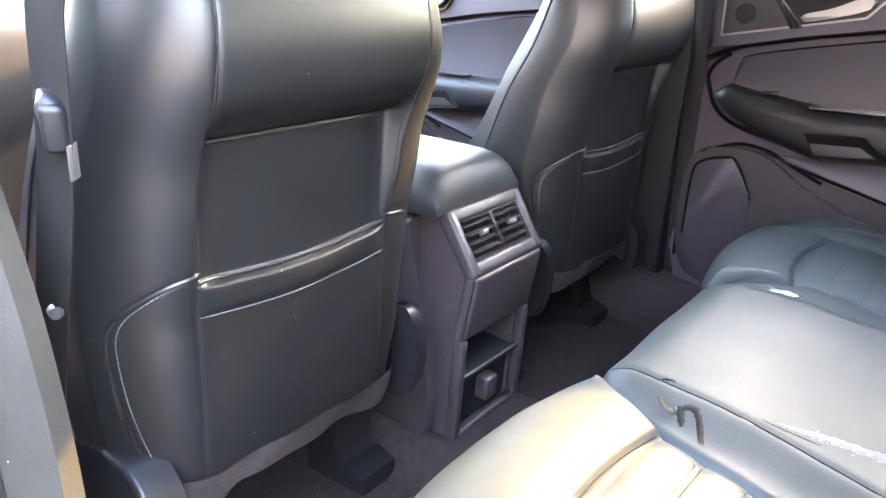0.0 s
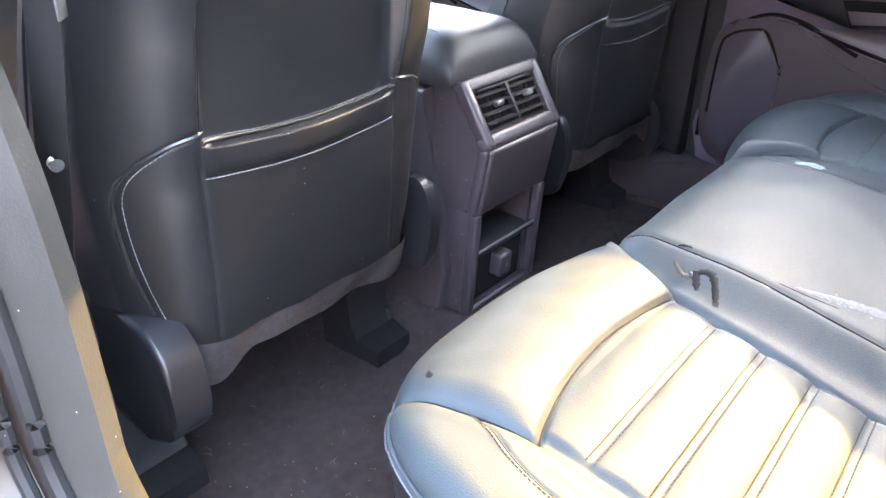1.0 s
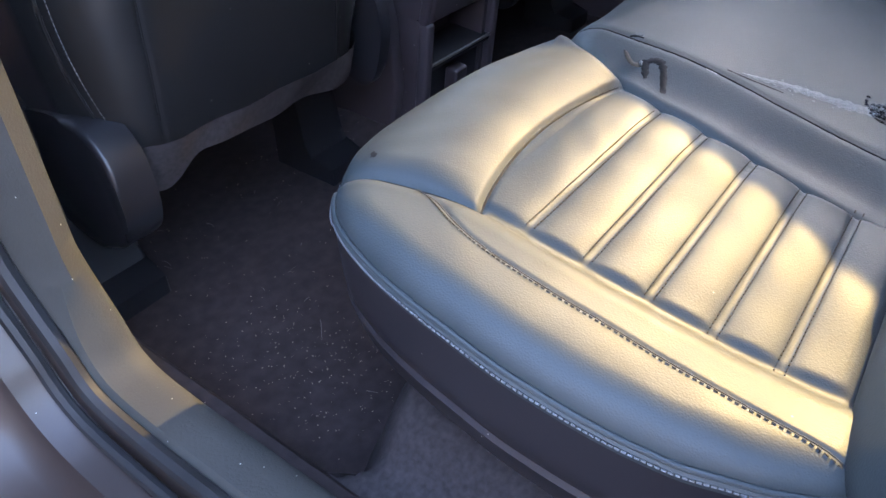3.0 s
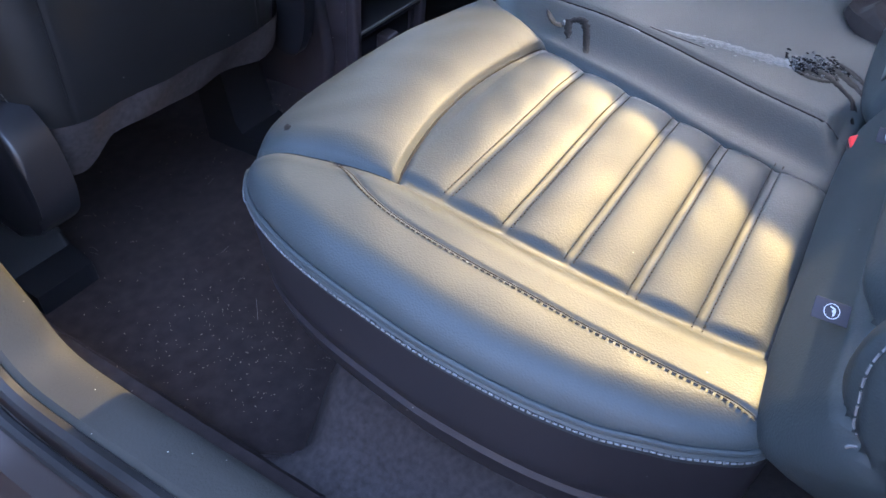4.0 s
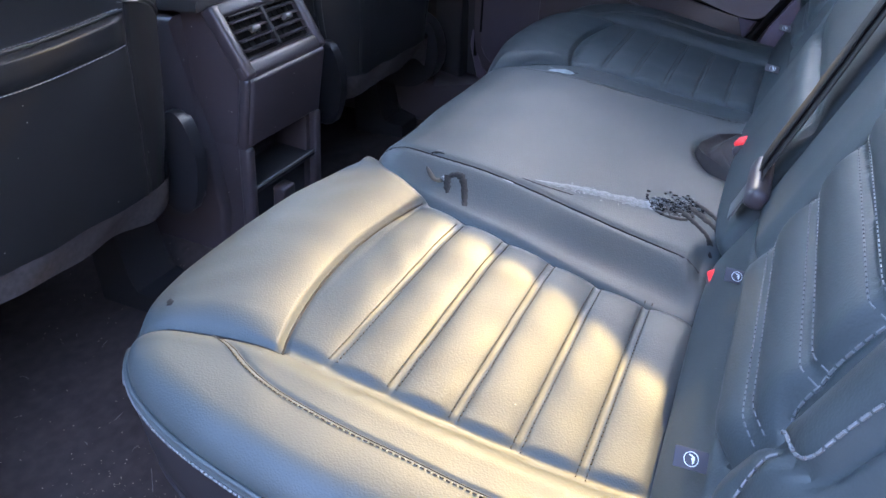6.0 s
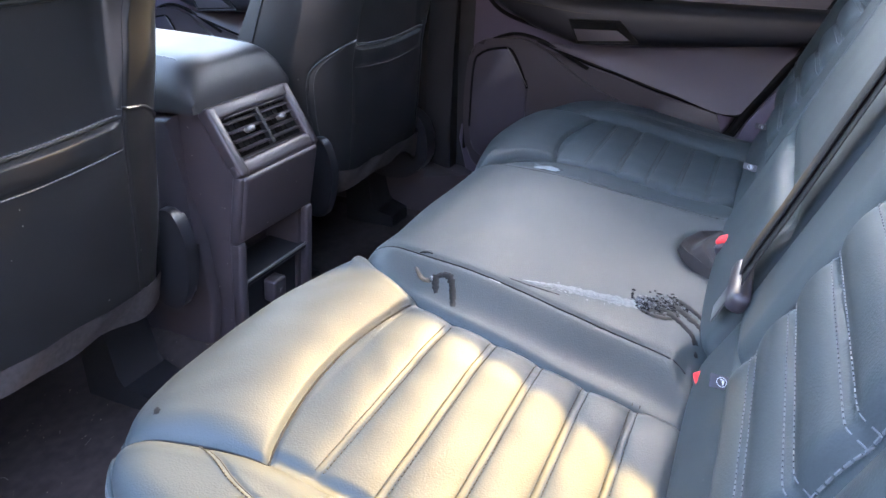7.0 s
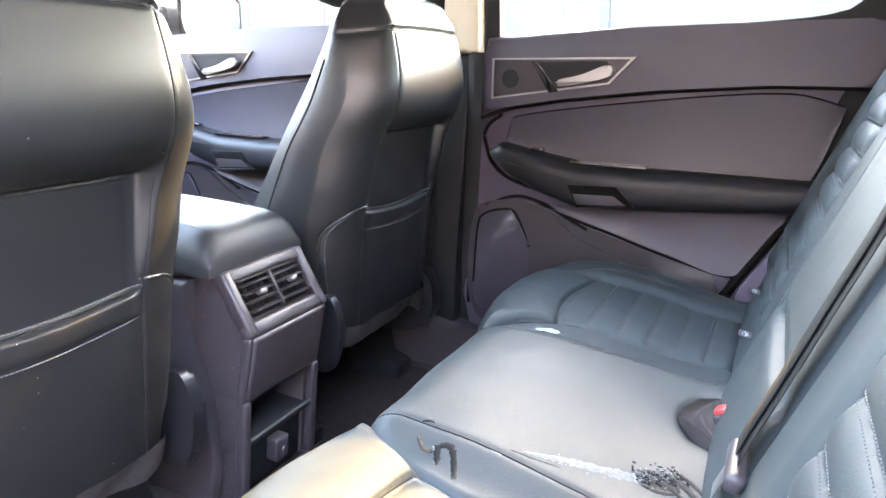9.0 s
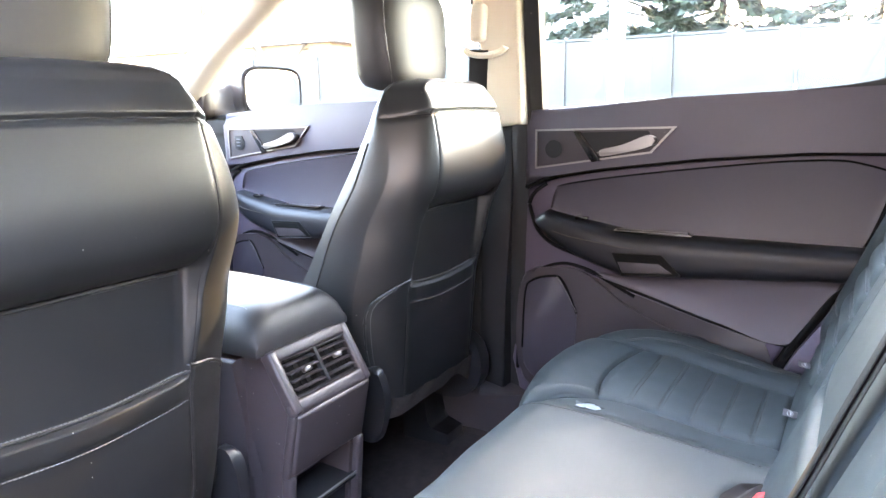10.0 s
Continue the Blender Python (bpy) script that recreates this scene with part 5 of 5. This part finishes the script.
# ---- small things on the bench ----
def anchor_tag(x, y, z, turn):
    """Child-seat anchor tag: a folded cloth label with a white seat sign in a ring."""
    t = thing("anchor_tag", "dark grey cloth child-seat tag with white symbol", "tag", "child-seat tags")
    m = Matrix.Translation((x, y, z)) @ pose(0, 0, 0, 12, -36, turn) @ Matrix.Scale(.62, 4)
    part("cloth", block((.020, .032, .0016), .0007, 2, m), TAG, t)
    ring = [(math.cos(a) * .0086, math.sin(a) * .0086) for a in np.linspace(0, 2 * math.pi, 32, endpoint=False)]
    inn = [(p * .90, q * .90) for p, q in ring]
    mp = lambda u, v, h: tuple(m @ Vector((u * .82, v * .82, .0009 + h)))
    part("ring_print", ring_frame(ring, inn, .0003, mp), TAG_WHITE, t)
    sign = smooth_line([(-.0052, -.0016), (-.0036, -.0036), (.0030, -.0036), (.0052, .0016), (.0042, .0030), (.0024, -.0012), (.0006, .0002), (-.002, -.0014)], 4, True)
    part("seat_print", slab([tuple(p) for p in sign], .0003, mp, 0), TAG_WHITE, t)
    return t


for x, y, z, turn in ((-.518, .006, .795, 6), (-.288, .002, .784, 6), (.294, .014, .792, -4), (.509, .010, .800, 4)):
    anchor_tag(x, y, z, turn)


def buckle(x, y, z, rx, rz, label):
    b = thing("belt_buckle", label, "belt buckle", "belt buckles")
    m = Matrix.Translation((x, y, z)) @ pose(0, 0, 0, rx, 0, rz)
    part("housing", block((.034, .022, .060), .006, 3, m @ pose(0, 0, -.024)), PLASTIC, b)
    part("button", block((.022, .016, .008), .003, 3, m @ pose(0, 0, .0075)), RED, b, "red release button")


buckle(-.204, .014, .722, -28, 15, "black seat belt buckle with red button between cushions")
buckle(.074, .024, .754, -26, -12, "black seat belt buckle with red button in a cloth pocket")

# stretched cloth pocket that closes the gap round the inner buckle
us, vs = np.linspace(.012, .152, 60), np.linspace(0, 1, 34)
front = np.interp(us, [.012, .048, .065, .081, .10, .12, .139, .152], [.028, .056, .071, .079, .077, .068, .060, .034])
cloth = []
for x, yf in zip(us, front):
    col = [(x, yf + .002, .716), (x, yf + .003, .728)]
    for v in vs:
        y = yf + (.008 - yf) * v
        fold = .0030 * math.exp(-((v - .38 - .9 * (x - .08)) / .06) ** 2) + .0022 * math.sin(70 * x + 5 * v) * v - .006 * math.exp(-((x - .074) / .022) ** 2 - ((v - .85) / .2) ** 2)
        col.append((x + .003 * math.sin(9 * v + x * 50) * v, y, .735 + .006 * math.exp(-(v / .07) ** 2) - .004 * math.exp(-((v - .2) / .08) ** 2) + .015 * v + fold))
    cloth.append(col)
solo("buckle_pocket", grid(np.array(cloth)), material("brown_black_lining_cloth", (.021, .016, .0155), .85, grain=("noise", 900), bump=.4, var=.3, var_scale=30, spec=.3), "crumpled dark brown stretch cloth round a belt buckle", "pocket")

# centre belt across the seat back
rb = thing("seat_belt", "black seat belt across the rear seat back, with latch plate", "seat belt", "seat belts")
belt_line = smooth_line([back_map(-.160, .026, .020), back_map(-.157, .060, .022), back_map(-.152, .12, .022), back_map(-.148, .20, .024), back_map(-.142, .30, .026), back_map(-.12, .42, .032), back_map(-.10, .52, .03)], 10)
part("webbing", ribbon(belt_line, (1, 0, .0), .048, .0018), WEBBING, rb)
part("second_ply", ribbon([tuple(Vector(p) + Vector((.008, .0032, .0012))) for p in belt_line], (1, 0, .0), .030, .0018), WEBBING, rb, "second ply of the belt")
part("latch_grip", block((.074, .020, .022), .008, 4, Matrix.Translation(back_map(-.166, .026, .018)) @ pose(0, 0, 0, 20, -6, 0)), PLASTIC, rb, "black plastic latch plate grip")
part("latch_tongue", block((.030, .0022, .040), .001, 2, Matrix.Translation(back_map(-.150, -.004, .020)) @ pose(0, 0, 0, 20, -6, 0)), DULL, rb, "grey latch tongue")


# ---- marks on the leather ----
def surface_patch(outline, height, lift, rings=5, edge=.0):
    """A thin irregular skin that follows the padded surface."""
    O = np.array(outline, float)
    c = O.mean(0)
    A = []
    for k in np.linspace(1, .02, rings):
        p = c + (O - c) * k
        h = height(p[:, 0], p[:, 1]) + lift * (1 - k ** 3) + .0003
        A.append(np.column_stack([p, h]))
    return grid(np.array(A).transpose(1, 0, 2)[::-1], wrap=True)


def blob(cx, cy, rx, ry, turn, seed, rough=.3, n=40):
    rng = random.Random(seed)
    ph = [rng.uniform(0, 6.28) for _ in range(4)]
    out = []
    for a in np.linspace(0, 2 * math.pi, n, endpoint=False):
        r = 1 + rough * (.5 * math.sin(2 * a + ph[0]) + .35 * math.sin(3 * a + ph[1]) + .3 * math.sin(5 * a + ph[2]) + .25 * math.sin(9 * a + ph[3]))
        x, y = math.cos(a) * rx * r, math.sin(a) * ry * r
        out.append((cx + x * math.cos(turn) - y * math.sin(turn), cy + x * math.sin(turn) + y * math.cos(turn)))
    return out


def stroke(pts, width, seed, n=8):
    """Outline of a ragged stroke along 2D points."""
    rng = random.Random(seed)
    p = smooth_line(pts, n)
    d = np.gradient(p, axis=0)
    d = d / np.linalg.norm(d, axis=1)[:, None]
    nn = np.stack([-d[:, 1], d[:, 0]], 1)
    w = np.interp(np.linspace(0, 1, len(p)), np.linspace(0, 1, len(width)), width)
    w = w * np.array([rng.uniform(.75, 1.25) for _ in p])
    return p, nn, w


def stroke_geo(pts, width, seed, height, lift):
    p, nn, w = stroke(pts, width, seed)
    A = []
    for k in np.linspace(-1, 1, 7):
        q = p + nn * (w * k / 2)[:, None]
        A.append(np.column_stack([q, height(q[:, 0], q[:, 1]) + .0003 + lift * (1 - k * k)]))
    return grid(np.array(A).transpose(1, 0, 2))


GOO = material("dried_black_goo", (.004, .004, .005), .60, grain=("noise", 420), bump=.35, var=.4, var_scale=60, spec=.15)
SCUFF = material("pale_scuff", (.080, .090, .092), .66, grain=("noise", 900), bump=.9, var=.5, var_scale=260)
SCUFF_DARK = material("grey_crust", (.060, .064, .066), .6, grain=("noise", 900), bump=.9, var=.5, var_scale=260)


def outer_or_centre(x, y):
    """The upper of the two cushions where they meet."""
    return np.maximum(outer_top(x, y), centre_top(x, y))


tear = thing("leather_tear", "black burnt hook-shaped tear in the leather", "tear")
part("hook", stroke_geo([(-.177, .316), (-.172, .311), (-.172, .303), (-.181, .295), (-.197, .287), (-.213, .280)], [.006, .009, .009, .008, .008, .005], 1, outer_or_centre, .0006), GOO, tear)
part("prong", stroke_geo([(-.175, .319), (-.184, .314), (-.192, .310), (-.200, .306)], [.009, .008, .007, .004], 2, outer_or_centre, .0006), GOO, tear)
part("spur", stroke_geo([(-.175, .318), (-.183, .322), (-.188, .328), (-.182, .336), (-.173, .344)], [.007, .007, .008, .007, .003], 12, outer_or_centre, .0006), GOO, tear)
part("fleck", surface_patch(blob(-.180, .321, .0035, .0022, .4, 3), outer_or_centre, .0018), SCUFF, tear, "pale frayed fleck")
slit = thing("leather_slit", "small slit in the centre cushion leather", "slit")
part("cut", stroke_geo([(-.143, .353), (-.140, .346), (-.141, .337)], [.002, .005, .002], 4, centre_top, .0006), GOO, slit)
part("fray", stroke_geo([(-.138, .349), (-.137, .340)], [.0015, .002, .0015], 5, centre_top, .0008), SCUFF, slit, "white frayed backing")
hole = thing("leather_hole", "torn hole in the centre cushion with pale lining", "hole")
part("rim", surface_patch(blob(.262, .317, .025, .017, 1.75, 6, .35), centre_top, .0004), GOO, hole)
part("lining", surface_patch(blob(.264, .318, .019, .014, 1.75, 7, .30), centre_top, .0030), material("pale_lining", (.22, .24, .24), .8, grain=("noise", 900), bump=.6, var=.3, var_scale=90), hole, "pale torn lining")
part("torn_edge", stroke_geo([(.276, .343), (.268, .334), (.263, .327)], [.004, .010, .003], 8, centre_top, .0030), SCUFF, hole)
scuff = thing("scuff_streak", "pale rubbed streak on the centre cushion leather", "scuff")
part("streak", stroke_geo([(-.139, .226), (-.131, .205), (-.121, .180), (-.114, .160), (-.106, .135), (-.099, .108), (-.092, .092)], [.002, .008, .012, .014, .016, .018, .010], 9, centre_top, .0003), SCUFF, scuff)
rng = random.Random(8)
for k in range(26):
    t = rng.uniform(.1, 1.05)
    part("speck", surface_patch(blob(-.135 + .042 * t + rng.gauss(0, .007), .215 - .125 * t + rng.gauss(0, .005), rng.uniform(.0008, .0028), rng.uniform(.0006, .0016), rng.uniform(0, 3), 300 + k, .4, 12), centre_top, .0002, 3), SCUFF, scuff)
part("fleck", surface_patch(blob(-.1575, .251, .007, .0022, 1.7, 10, .4), centre_top, .0002), SCUFF, scuff)
part("crack", stroke_geo([(-.145, .240), (-.143, .217), (-.140, .198), (-.138, .182)], [.0012, .0030, .0022, .001], 11, centre_top, .0003), GOO, scuff, "dark crack in the leather")
stain = thing("goo_stain", "shiny dried black goo stain with runs on the cushion", "stain")
part("film", stroke_geo([(-.094, .104), (-.093, .090), (-.088, .078), (-.080, .068), (-.070, .060)], [.010, .022, .030, .034, .026], 40, centre_top, .0003), GOO, stain)
part("film", stroke_geo([(-.106, .096), (-.108, .084), (-.107, .072), (-.103, .062)], [.003, .007, .008, .006], 41, centre_top, .0008), GOO, stain)
rng = random.Random(5)
for k in range(150):
    t, w = rng.uniform(0, 1), rng.gauss(0, 1)
    cx, cy = -.097 + .034 * t + w * .0085, .104 - .050 * t + w * .006
    part("crust", surface_patch(blob(cx, cy, rng.uniform(.0010, .0032), rng.uniform(.0008, .0020), rng.uniform(0, 3), 100 + k, .5, 14), centre_top, rng.uniform(.0008, .0022), 4), SCUFF_DARK if k % 5 < 2 else GOO, stain)
for k, (pts, w) in enumerate((([(-.086, .074), (-.096, .062), (-.108, .050), (-.123, .038), (-.137, .031)], [.012, .009, .007, .006, .007]), ([(-.072, .066), (-.080, .054), (-.090, .045), (-.102, .034), (-.116, .026)], [.014, .012, .010, .007, .004]), ([(-.060, .060), (-.068, .048), (-.080, .036), (-.094, .027)], [.010, .008, .006, .004]))):
    part("run", stroke_geo(pts, w, 20 + k, centre_top, .0012), GOO, stain)
part("drip", surface_patch(blob(-.147, .029, .004, .0022, .3, 30, .2, 18), centre_top, .0012), GOO, stain)
solo("leather_nick", surface_patch(blob(-.497, .423, .005, .003, .6, 31, .4, 18), outer_top, .0002), GOO, "small dark nick on the cushion's front roll", "nick")

# ---- lint and sand on the carpet ----
rng = random.Random(21)
hairs = []
for k in range(16):
    x, y = rng.uniform(-.58, -.18), rng.uniform(.45, .95)
    if k == 0:
        x, y = -.437, .592
    a, L, c = rng.uniform(0, 6.28), rng.uniform(.006, .018) if k else .038, rng.uniform(-60, 60)
    pts = []
    for q in np.linspace(0, L, 7):
        pts.append((x, y, float(floor_z(np.array(x), np.array(y))) + .0022 + .0015 * math.sin(q / L * 3.1)))
        x, y = x + math.cos(a + c * q) * L / 6, y + math.sin(a + c * q) * L / 6
    hairs.append(tube(pts, .00022, 4))
solo("lint", join(*hairs), material("pale_lint", (.12, .11, .10), .9), "pale hairs and lint on the cabin carpet", "lint", kind="stuff")
grains = []
for k in range(600):
    x, y = (rng.gauss(-.50, .06), rng.gauss(.54, .08)) if k % 4 in (1, 2) else (rng.gauss(-.13, .03), rng.gauss(.86, .06)) if k % 4 == 3 else (rng.uniform(-.60, -.15), rng.uniform(.45, 1.0))
    z, r = float(floor_z(np.array(x), np.array(y))) + .001, rng.uniform(.0003, .0008)
    grains.append(([(x + r, y, z), (x, y + r, z), (x - r, y, z), (x, y - r, z), (x, y, z + r), (x, y, z - r)], [(0, 1, 4), (1, 2, 4), (2, 3, 4), (3, 0, 4), (1, 0, 5), (2, 1, 5), (3, 2, 5), (0, 3, 5)]))
solo("sand", join(*grains), material("tan_sand", (.24, .20, .14), .7, var=.3, var_scale=90), "tan sand grains on the carpet", "sand", kind="stuff", smooth=False)
